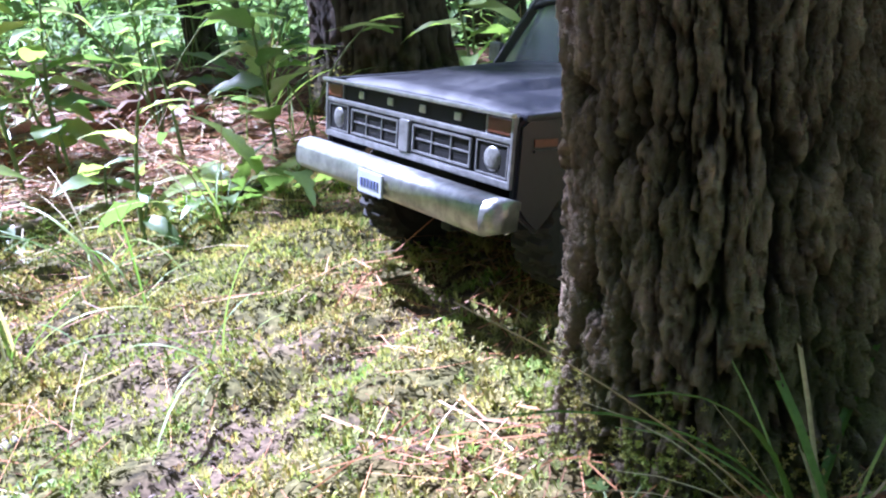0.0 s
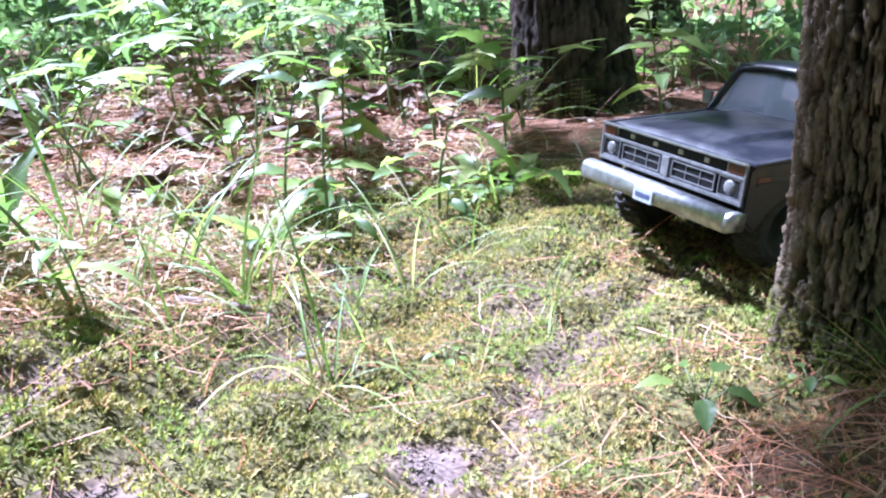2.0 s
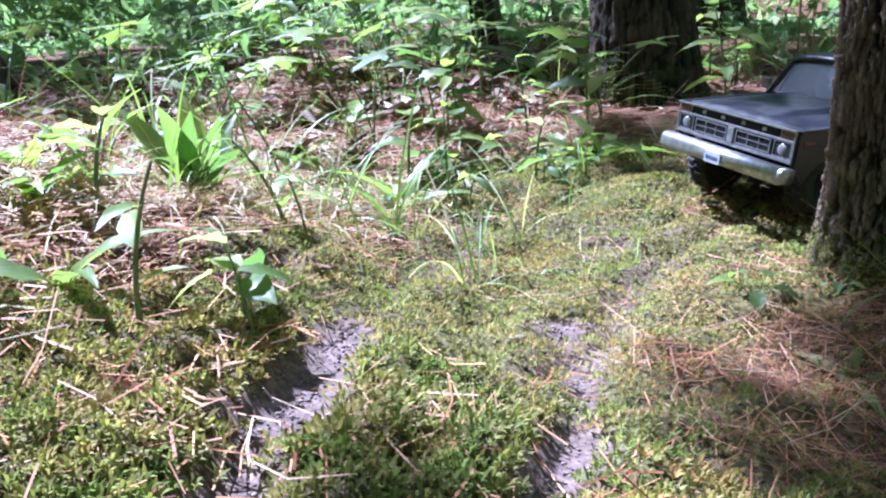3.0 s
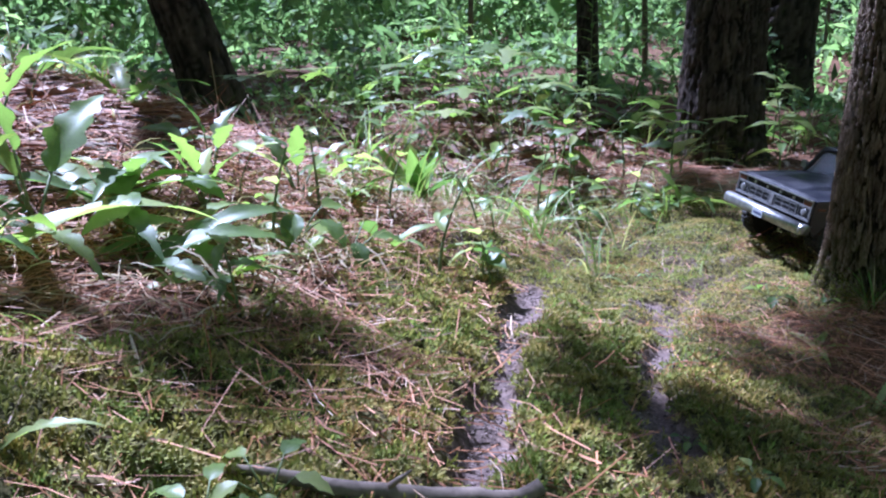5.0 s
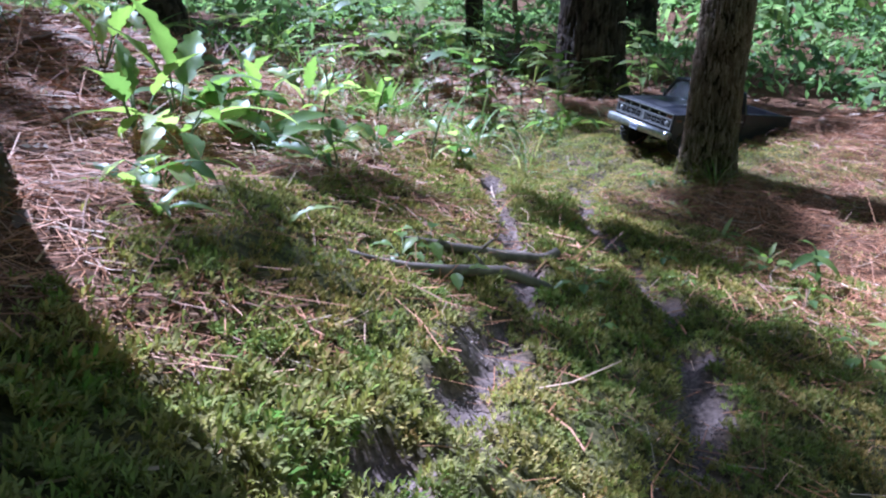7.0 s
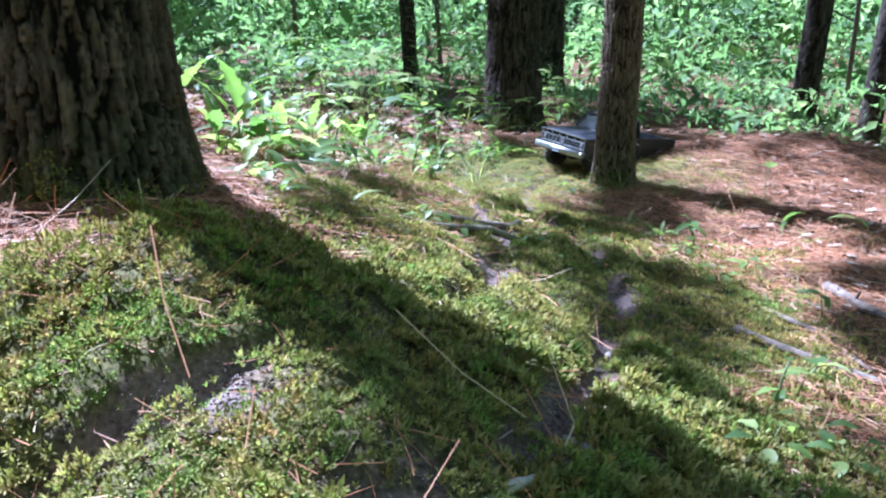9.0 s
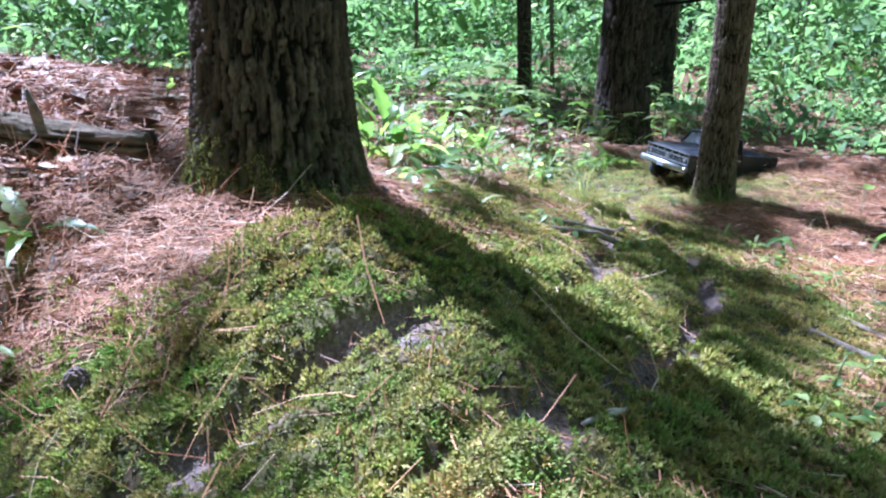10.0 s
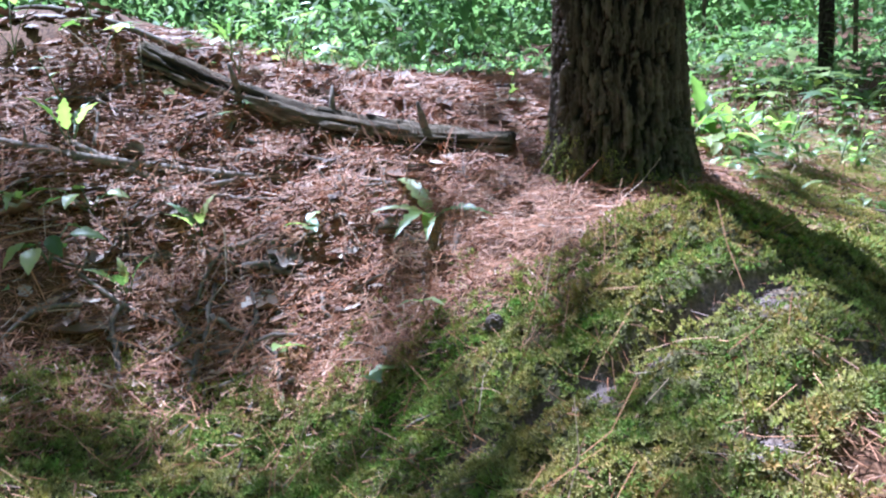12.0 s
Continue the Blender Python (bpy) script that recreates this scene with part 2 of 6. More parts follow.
def bark_material(name, dark, light, moss=0.0):
    m, t, b = material(name)
    co = t.nodes.new("ShaderNodeTexCoord").outputs["Object"]
    mp = t.nodes.new("ShaderNodeMapping")
    mp.inputs["Scale"].default_value = (1, 1, 0.22)
    t.links.new(co, mp.inputs["Vector"])
    ridge = noise_tex(t, 70.0, 6, 0.65, mp.outputs[0])
    fine = noise_tex(t, 380.0, 4, 0.65, co)
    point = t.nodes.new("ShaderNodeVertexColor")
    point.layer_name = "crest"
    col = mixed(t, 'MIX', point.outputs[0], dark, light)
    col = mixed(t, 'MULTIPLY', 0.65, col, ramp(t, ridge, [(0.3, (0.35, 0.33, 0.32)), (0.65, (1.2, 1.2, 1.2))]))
    if moss:
        sep = t.nodes.new("ShaderNodeSeparateXYZ")
        t.links.new(co, sep.inputs[0])
        low = t.nodes.new("ShaderNodeMapRange")
        low.inputs[1].default_value, low.inputs[2].default_value, low.inputs[3].default_value, low.inputs[4].default_value = 0.02, 0.2, moss, 0.0
        t.links.new(sep.outputs[2], low.inputs[0])
        patch = t.nodes.new("ShaderNodeMath")
        patch.operation = 'MULTIPLY'
        t.links.new(low.outputs[0], patch.inputs[0])
        t.links.new(ramp(t, noise_tex(t, 30.0, 4, 0.6, co), [(0.42, (0, 0, 0)), (0.6, (1, 1, 1))]), patch.inputs[1])
        col = mixed(t, 'MIX', patch.outputs[0], col, (0.10, 0.115, 0.03))
    t.links.new(col, b.inputs["Base Color"])
    b.inputs["Roughness"].default_value = 0.95
    b.inputs["Specular IOR Level"].default_value = 0.2
    add = t.nodes.new("ShaderNodeMath")
    add.operation = 'ADD'
    t.links.new(ridge, add.inputs[0])
    t.links.new(fine, add.inputs[1])
    bump(t, b, add.outputs[0], 1.0, 0.009)
    return m


M_GROUND = ground_material()
M_MOSS = scattered("moss", [(0.0, (0.15, 0.145, 0.05)), (0.35, (0.225, 0.212, 0.074)), (0.75, (0.325, 0.292, 0.108)), (1.0, (0.4, 0.345, 0.14))], 0.8, 0.3, gloss=0.15)
t_moss = M_MOSS.node_tree
patchy = ramp(t_moss, noise_tex(t_moss, 11.0, 3), [(0.36, (0.62, 0.95, 0.5)), (0.5, (1.0, 1.0, 0.95)), (0.64, (1.35, 1.12, 0.95))])
for link in list(t_moss.links):
    if link.to_socket.name == "Base Color":
        dry = t_moss.nodes.new("ShaderNodeVertexColor")
        dry.layer_name = "dry"
        parts = t_moss.nodes.new("ShaderNodeSeparateColor")
        t_moss.links.new(dry.outputs[0], parts.inputs[0])
        brown = mixed(t_moss, 'MIX', parts.outputs[0], mixed(t_moss, 'MULTIPLY', 1.0, link.from_socket, patchy), mixed(t_moss, 'MULTIPLY', 1.0, link.from_socket, (1.25, 0.85, 0.75)))
        # Green channel: paler moss, part dryness, part sun glare put into the colour.
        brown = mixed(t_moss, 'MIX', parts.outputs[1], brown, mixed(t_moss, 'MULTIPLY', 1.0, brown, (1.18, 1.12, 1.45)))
        brown = mixed(t_moss, 'MIX', parts.outputs[2], brown, mixed(t_moss, 'MULTIPLY', 1.0, brown, (0.66, 1.0, 0.5)))
        t_moss.links.new(brown, t_moss.nodes["Principled BSDF"].inputs["Base Color"])
        break
M_NEEDLE = scattered("pine_needle", [(0.0, (0.14, 0.065, 0.04)), (0.35, (0.33, 0.13, 0.058)), (0.65, (0.45, 0.2, 0.095)), (0.9, (0.49, 0.255, 0.135)), (1.0, (0.58, 0.44, 0.32))], 0.6)
M_SOIL = scattered("soil_crumb", [(0.0, (0.06, 0.044, 0.038)), (0.5, (0.18, 0.137, 0.122)), (1.0, (0.32, 0.25, 0.225))], 0.95)
M_DRY = scattered("dry_grass_strip", [(0.0, (0.3, 0.21, 0.13)), (0.5, (0.48, 0.38, 0.25)), (1.0, (0.62, 0.55, 0.4))], 0.7, 0.2)
M_DEAD = scattered("dead_leaf", [(0.0, (0.09, 0.055, 0.04)), (0.4, (0.22, 0.13, 0.09)), (0.75, (0.36, 0.25, 0.185)), (1.0, (0.56, 0.46, 0.38))], 0.75)
GREENS = [(0.0, (0.09, 0.15, 0.05)), (0.35, (0.15, 0.225, 0.065)), (0.7, (0.25, 0.33, 0.09)), (1.0, (0.4, 0.45, 0.19))]
M_LEAF = scattered("green_leaf", GREENS, 0.42, 0.55, per_object=True, gloss=0.45)
M_UNDER = scattered("undergrowth_leaf", [(0.0, (0.095, 0.145, 0.082)), (0.4, (0.14, 0.215, 0.115)), (0.8, (0.195, 0.285, 0.148)), (1.0, (0.31, 0.4, 0.23))], 0.65, 0.55, gloss=0.2)
t_under = M_UNDER.node_tree
for link in list(t_under.links):
    if link.to_socket.name == "Base Color":
        kinds_of = ramp(t_under, noise_tex(t_under, 1.6, 4), [(0.36, (0.8, 0.9, 0.75)), (0.5, (1.35, 1.35, 1.05)), (0.62, (2.0, 1.75, 1.0))])
        t_under.links.new(mixed(t_under, 'MULTIPLY', 1.0, link.from_socket, kinds_of), t_under.nodes["Principled BSDF"].inputs["Base Color"])
        break
M_CROWN = scattered("crown_leaf", [(0.0, (0.03, 0.06, 0.015)), (1.0, (0.09, 0.16, 0.03))], 0.5, 0.3)
M_BLADE = scattered("grass_blade", [(0.0, (0.09, 0.16, 0.035)), (0.5, (0.19, 0.27, 0.07)), (0.85, (0.3, 0.36, 0.12)), (1.0, (0.45, 0.4, 0.22))], 0.45, 0.35, per_object=True)
M_STEM = plain("green_stem", (0.12, 0.15, 0.05), 0.6)
M_STRAW = plain("dry_stalk", (0.42, 0.33, 0.2), 0.8)
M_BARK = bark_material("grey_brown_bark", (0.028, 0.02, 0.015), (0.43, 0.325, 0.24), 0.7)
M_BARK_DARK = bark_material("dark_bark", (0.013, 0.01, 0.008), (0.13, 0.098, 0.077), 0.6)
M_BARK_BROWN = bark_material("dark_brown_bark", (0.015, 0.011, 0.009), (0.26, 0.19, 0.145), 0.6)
M_DEADWOOD = plain("weathered_wood", (0.17, 0.13, 0.105), 0.95, 0, 0.5, 45, 0.5)
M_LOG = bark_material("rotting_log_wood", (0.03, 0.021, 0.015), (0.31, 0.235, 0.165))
M_ROTTEN = plain("crumbling_wood", (0.17, 0.13, 0.1), 0.95, 0, 0.55, 35, 0.8)
M_POLE = plain("grey_green_sapling_bark", (0.12, 0.11, 0.085), 0.9, 0, 0.4, 30, 0.3)
M_BARE = plain("barkless_wood", (0.36, 0.32, 0.28), 0.85, 0, 0.35, 50, 0.3)
M_STONE = plain("pale_stone", (0.27, 0.24, 0.22), 0.9, 0, 0.2, 80, 0.3)


# ---- mesh helpers ----
def big_mesh(name, verts, faces, mat, smooth=False):
    verts, faces = np.ascontiguousarray(verts, np.float32), np.ascontiguousarray(faces, np.int32)
    me = bpy.data.meshes.new(name)
    me.vertices.add(len(verts))
    me.vertices.foreach_set("co", verts.ravel())
    me.loops.add(faces.size)
    me.loops.foreach_set("vertex_index", faces.ravel())
    me.polygons.add(len(faces))
    me.polygons.foreach_set("loop_start", np.arange(0, faces.size, faces.shape[1], dtype=np.int32))
    me.update(calc_edges=True)
    if smooth:
        me.polygons.foreach_set("use_smooth", np.ones(len(faces), bool))
    me.materials.append(mat)
    return me


def mesh_of(name, bm, mat, smooth=True):
    me = bpy.data.meshes.new(name)
    bmesh.ops.recalc_face_normals(bm, faces=bm.faces)
    bm.to_mesh(me)
    bm.free()
    if smooth:
        me.polygons.foreach_set("use_smooth", np.ones(len(me.polygons), bool))
    me.materials.append(mat)
    return me


def part(name, data, parent, m=None, label=""):
    """One mesh under a thing or under a part."""
    ob = new(name, data)
    ob.parent = parent
    if m is not None:
        ob.matrix_basis = m
    return tagged(ob, label)


def grid_faces(nu, nv, wrap=False):
    cols = nu if wrap else nu - 1
    i, j = np.meshgrid(np.arange(cols), np.arange(nv - 1), indexing="ij")
    i2 = (i + 1) % nu
    return np.stack([i * nv + j, i2 * nv + j, i2 * nv + j + 1, i * nv + j + 1], -1).reshape(-1, 4)


def paint(me, name, values):
    col = me.color_attributes.new(name, 'FLOAT_COLOR', 'POINT')
    rgba = np.ones((len(me.vertices), 4), np.float32)
    values = np.asarray(values, np.float32)
    rgba[:, :3] = values if values.ndim == 2 else values[:, None]
    col.data.foreach_set("color", rgba.ravel())


def tube(path, radii, sides=8, wobble=0.0, seed=0):
    """Verts and faces of a closed, tapered tube along a path."""
    path = [Vector(p) for p in path]
    r = random.Random(seed)
    verts, faces = [], []
    for n, p in enumerate(path):
        way = (path[min(n + 1, len(path) - 1)] - path[max(n - 1, 0)]).normalized()
        side = way.cross(Vector((0, 0, 1)) if abs(way.z) < 0.9 else Vector((1, 0, 0))).normalized()
        up = side.cross(way)
        for k in range(sides):
            a = 2 * math.pi * k / sides
            q = radii[n] * (1 + wobble * (r.random() - 0.5) * 2)
            verts.append(p + side * math.cos(a) * q + up * math.sin(a) * q)
    for n in range(len(path) - 1):
        for k in range(sides):
            k2 = (k + 1) % sides
            faces.append((n * sides + k, n * sides + k2, (n + 1) * sides + k2, (n + 1) * sides + k))
    faces.append(tuple(range(sides))[::-1])
    faces.append(tuple((len(path) - 1) * sides + k for k in range(sides)))
    return verts, faces


def tube_mesh(name, path, radii, mat, sides=8, wobble=0.0, seed=0):
    v, f = tube(path, radii, sides, wobble, seed)
    me = bpy.data.meshes.new(name)
    me.from_pydata(v, [], f)
    me.polygons.foreach_set("use_smooth", np.ones(len(f), bool))
    me.materials.append(mat)
    return me


def spaced(lo, hi, fine, reach):
    """Coordinates: even and fine between lo and hi, then ever wider out to the reach."""
    mid = np.arange(lo, hi, fine)
    out, d, s = [], 0.0, fine
    while d < reach:
        s *= 1.12
        d += s
        out.append(d)
    out = np.array(out)
    return np.concatenate([(mid[0] - out)[::-1], mid, mid[-1] + out])


# ---- ground ----
gx, gy = spaced(-1.7, 0.9, 0.013, 110), spaced(-3.2, 1.1, 0.013, 110)
X, Y = np.meshgrid(gx, gy, indexing="ij")
X, Y = X.ravel(), Y.ravel()
me = big_mesh("ground", np.stack([X, Y, ground_z(X, Y)], -1), grid_faces(len(gx), len(gy)), M_GROUND, True)
paint(me, "zone", np.stack(zones(X, Y), -1))
tagged(new("ground", me), "mossy forest floor with bare wheel ruts and pine litter", "ground", kind="structure")


def scatter(count, box, keep):
    """Random places in a box, kept by a share between 0 and 1."""
    x, y = rng.uniform(box[0], box[1], count), rng.uniform(box[2], box[3], count)
    ok = rng.random(count) < keep(x, y)
    return x[ok], y[ok]


def normals_at(x, y):
    e = 0.02
    dx, dy = (land(x + e, y) - land(x - e, y)) / (2 * e), (land(x, y + e) - land(x, y - e)) / (2 * e)
    return np.stack([-dx, -dy, np.ones_like(dx)], -1)


def moss_shoots(p, up, size, k=5):
    """Stars of short pointed leaves round the given upward directions."""
    n, out = len(p), []
    up = up / np.linalg.norm(up, axis=1)[:, None]
    t1 = np.cross(up, np.array([0.31, 0.87, 0.38]))
    t1 /= np.linalg.norm(t1, axis=1)[:, None]
    t2 = np.cross(up, t1)
    turn, s = rng.uniform(0, 2 * math.pi, n), size[:, None]
    for i in range(k):
        a = turn + 2 * math.pi * i / k + rng.uniform(-0.3, 0.3, n)
        go, side = t1 * np.cos(a)[:, None] + t2 * np.sin(a)[:, None], t2 * np.cos(a)[:, None] - t1 * np.sin(a)[:, None]
        lift = rng.uniform(0.35, 1.9 if i % 2 else 0.9, n)[:, None]
        mid = p + go * s * 0.45 + up * s * lift * 0.75
        out += [mid + side * s * 0.2, p + go * s + up * s * lift, mid - side * s * 0.2]
    verts = np.stack([p - up * s * 0.4] + out, 1).reshape(-1, 3)
    base = np.arange(n) * (1 + 3 * k)
    faces = np.concatenate([np.stack([base, base + 1 + 3 * i, base + 2 + 3 * i, base + 3 + 3 * i], -1) for i in range(k)])
    return big_mesh("moss", verts, faces, M_MOSS)


def moss_carpet():
    """Small moss shoots standing in cushions."""
    x, y = scatter(330000, (-1.3, 0.9, -3.2, 1.1), lambda a, b: zones(a, b)[0] * (0.3 + 0.3 * step(-0.4, 0.1, b) + (0.7 - 0.3 * step(-0.4, 0.1, b)) * step(0.22, 0.45, vnoise(a / 0.022, b / 0.022, 21))))
    near = step(-1.2, -1.7, y)
    pile = step(0.15, 0.75, vnoise(x / 0.024, y / 0.024, 23)) * 0.65 + vnoise(x / 0.05, y / 0.05, 24) * 0.35
    deep = 0.013 + 0.009 * near + 0.012 * np.exp(-((x + 0.15) ** 2 + (y + 2.0) ** 2) / 0.08)
    p = np.stack([x, y, ground_z(x, y) + deep * pile], -1)
    size = rng.uniform(0.0036, 0.0076, len(x)) * (1 + 0.3 * near - 0.3 * step(-0.4, 0.1, y)) * (0.75 + 0.6 * vnoise(x / 0.25, y / 0.25, 22))
    dry = 1.0 * np.exp(-(((x + 0.24) / 0.14) ** 2 + ((y + 1.96) / 0.1) ** 2)) + 0.5 * step(0.6, 0.72, 0.6 * vnoise(x / 0.13, y / 0.13, 26) + 0.4 * vnoise(x / 0.035, y / 0.035, 27)) + 0.03
    me = moss_shoots(p, normals_at(x, y), size)
    # Paler share on the first stretch: drier moss plus painted-in sun glare.
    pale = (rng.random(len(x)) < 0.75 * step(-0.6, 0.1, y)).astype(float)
    brown = (rng.random(len(x)) < dry).astype(float)
    lush = (rng.random(len(x)) < step(0.36, 0.56, vnoise(x / 0.1, y / 0.1, 28)) * (0.95 * np.exp(-(((x + 0.55) / 0.5) ** 2 + ((y + 2.4) / 0.32) ** 2)) + 0.7 * np.exp(-(((x + 0.02) / 0.22) ** 2 + ((y + 1.98) / 0.15) ** 2)) + 0.14)).astype(float)
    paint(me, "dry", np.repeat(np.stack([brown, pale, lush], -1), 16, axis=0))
    tagged(new("moss", me), "yellow-green cushion moss covering the trail", "moss", kind="stuff")


def needle_litter():
    """Fallen pine needles, bent a little, lying over one another."""
    def keep(a, b):
        m, e, l = zones(a, b)
        return np.clip(l * (0.45 + 0.55 * step(0.3, 0.6, vnoise(a / 0.3, b / 0.3, 31))) + m * 0.2 * step(0.55, 0.8, vnoise(a / 0.2, b / 0.2, 32)) + 0.02 * m + 0.04 * e + 1.6 * m * l + m * 0.3 * np.exp(-(((a + 0.95) / 0.5) ** 2 + ((b + 2.75) / 0.3) ** 2)) + m * 0.3 * step(-1.2, -0.9, b) * step(0.0, -0.4, b) * step(0.35, 0.65, vnoise(a / 0.15, b / 0.15, 34)), 0, 1)
    x, y = scatter(185000, (-2.5, 1.7, -3.6, 1.7), lambda a, b: keep(a, b) * (1 - step(1.9, 2.7, np.hypot(a + 0.35, (b + 0.9) * 0.85))))
    bx, by = scatter(80000, (-2.3, -0.5, -3.0, -1.5), lambda a, b: zones(a, b)[2] * step(-2.75, -2.35, b - 0.15 * (a + 1.2)) * (0.1 + 0.9 * step(0.38, 0.66, 0.6 * vnoise(a / 0.22, b / 0.22, 33) + 0.4 * vnoise(a / 0.07, b / 0.07, 35))))
    wx, wy = scatter(2600, (-1.5, 0.4, -3.0, -1.8), lambda a, b: 0.15 + 0.85 * np.exp(-(((a + 0.8) / 0.45) ** 2 + ((b + 2.35) / 0.35) ** 2)))
    x, y = np.concatenate([x, bx, wx]), np.concatenate([y, by, wy])
    n = len(x)
    straw = np.arange(n) >= n - len(wx)
    ln, a = rng.uniform(0.035, 0.1, n), rng.uniform(0, 2 * math.pi, n)
    bend, w = rng.normal(0, 0.45, n), rng.uniform(0.00045, 0.0008, n) * (1 + 0.5 * step(-0.6, -1.0, x) + 0.6 * (rng.random(n) < 0.1)) * (1 - 0.2 * step(-0.6, -1.0, y) * step(-1.0, -0.6, x))
    ln = ln * (1 + 0.35 * step(-0.6, -1.0, x)) * (1 + 0.7 * (rng.random(n) < 0.08))
    w = w * (1 - 0.35 * step(-0.3, 0.1, y))
    zc = rng.uniform(0.002, 0.014, n) + 0.008 * step(-0.6, -1.0, x) * rng.random(n)
    ups = rng.normal(0, 0.08, n) + (rng.random(n) < 0.05) * rng.uniform(0.2, 0.9, n)
    ln, ups, w = np.where(straw, rng.uniform(0.05, 0.15, n), ln), np.where(straw, rng.uniform(0.1, 1.1, n), ups), np.where(straw, 0.0007, w)
    roll = rng.uniform(-1, 1, n)
    rows = []
    for s in (-0.5, 0.0, 0.5):
        aa = a + bend * s
        px, py = x + np.cos(aa) * ln * s, y + np.sin(aa) * ln * s
        pz = np.maximum(ground_z(px, py) + 0.002, ground_z(x, y)) * 0.6 + 0.4 * ground_z(x, y) + zc + ups * (s + 0.3) * ln
        pz = np.maximum(pz, ground_z(px, py) + 0.001)
        sx, sy = -np.sin(aa) * w, np.cos(aa) * w
        rows.append(np.stack([px + sx, py + sy, pz + roll * w], -1))
        rows.append(np.stack([px - sx, py - sy, pz - roll * w], -1))
    verts = np.stack(rows, 1).reshape(-1, 3)
    b = np.arange(n)[:, None] * 6
    faces = [np.concatenate([b + 2 * s, b + 2 * s + 1, b + 2 * s + 3, b + 2 * s + 2], 1) for s in range(2)]
    tagged(new("pine_needles", big_mesh("pine_needles", verts, np.concatenate(faces), M_NEEDLE)), "fallen orange-brown pine needles strewn over the ground", "pine needles", kind="stuff")


def leaf_litter():
    """Dry curled leaves among the needles."""
    def keep(a, b):
        l = zones(a, b)[2]
        bank = np.exp(-(((a + 1.5) / 0.9) ** 2 + ((b + 1.9) / 0.8) ** 2))
        return np.clip(l * step(0.5, 0.85, to_line(a, b, TRAIL)) * (0.05 + 0.38 * bank + 0.14 * step(0.45, 0.7, a) + 0.2 * step(-0.9, 0.3, b) * (a < 0)), 0, 1)
    x, y = scatter(60000, (-4.2, 3.2, -4.6, 3.2), lambda a, b: keep(a, b) * (1 - step(2.2, 3.4, np.hypot((a + 0.6) * 0.9, b + 0.8))))
    n = len(x)
    size, a, curl, tilt = rng.uniform(0.012, 0.027, n) * (1 + 2.4 * step(-0.7, -1.1, x) * rng.random(n) ** 2), rng.uniform(0, 2 * math.pi, n), rng.uniform(-0.35, 0.8, n), rng.normal(0, 0.18, n)
    rows = []
    prof = [(-1, 0.06), (-0.6, 0.42), (-0.25, 0.3), (0.1, 0.52), (0.4, 0.3), (0.65, 0.4), (1, 0.04)]
    zb = ground_z(x, y) + rng.uniform(0.004, 0.018, n)
    for u, wd in prof:
        for v in (-1, 0, 1):
            jit = rng.uniform(0.75, 1.25, n)
            lx, ly = u * size, v * wd * size * jit
            lz = (abs(v) * curl * wd * 1.3 + 0.35 * curl * u * u) * size + tilt * lx
            px, py = x + np.cos(a) * lx - np.sin(a) * ly, y + np.sin(a) * lx + np.cos(a) * ly
            rows.append(np.stack([px, py, np.maximum(zb + lz, ground_z(px, py) + 0.002)], -1))
    verts = np.stack(rows, 1).reshape(-1, 3)
    b = np.arange(n)[:, None] * 21
    faces = [np.concatenate([b + 3 * i + j, b + 3 * i + j + 1, b + 3 * i + j + 4, b + 3 * i + j + 3], 1) for i in range(6) for j in (0, 1)]
    tagged(new("leaf_litter", big_mesh("leaf_litter", verts, np.concatenate(faces), M_DEAD, True)), "dry curled brown leaves lying on the forest floor", "dead leaves", kind="stuff")


def earth_crumbs():
    """Crumbs of loose soil in the ruts."""
    x, y = scatter(330000, (-0.9, 0.7, -3.0, 1.0), lambda a, b: zones(a, b)[1] * (0.3 + 0.7 * step(0.35, 0.6, vnoise(a / 0.05, b / 0.05, 25))))
    n = len(x)
    s = rng.uniform(0.0009, 0.0026, n) * (0.6 + 0.8 * rng.random(n) ** 2)
    z = ground_z(x, y) + s * 0.3
    rows = []
    for d in ((1, 0, 0), (-1, 0, 0), (0, 1, 0), (0, -1, 0), (0, 0, 1), (0, 0, -1)):
        j = rng.uniform(0.6, 1.3, n) * s
        rows.append(np.stack([x + d[0] * j + rng.normal(0, 0.2, n) * s, y + d[1] * j + rng.normal(0, 0.2, n) * s, z + d[2] * j * 0.7], -1))
    verts = np.stack(rows, 1).reshape(-1, 3)
    b = np.arange(n)[:, None] * 6
    faces = np.concatenate([np.concatenate([b + i for i in q], 1) for q in ((0, 2, 4), (2, 1, 4), (1, 3, 4), (3, 0, 4), (2, 0, 5), (1, 2, 5), (3, 1, 5), (0, 3, 5))])
    tagged(new("soil_crumbs", big_mesh("soil_crumbs", verts, faces, M_SOIL)), "loose crumbs of grey-brown soil in the ruts", "soil", kind="stuff")


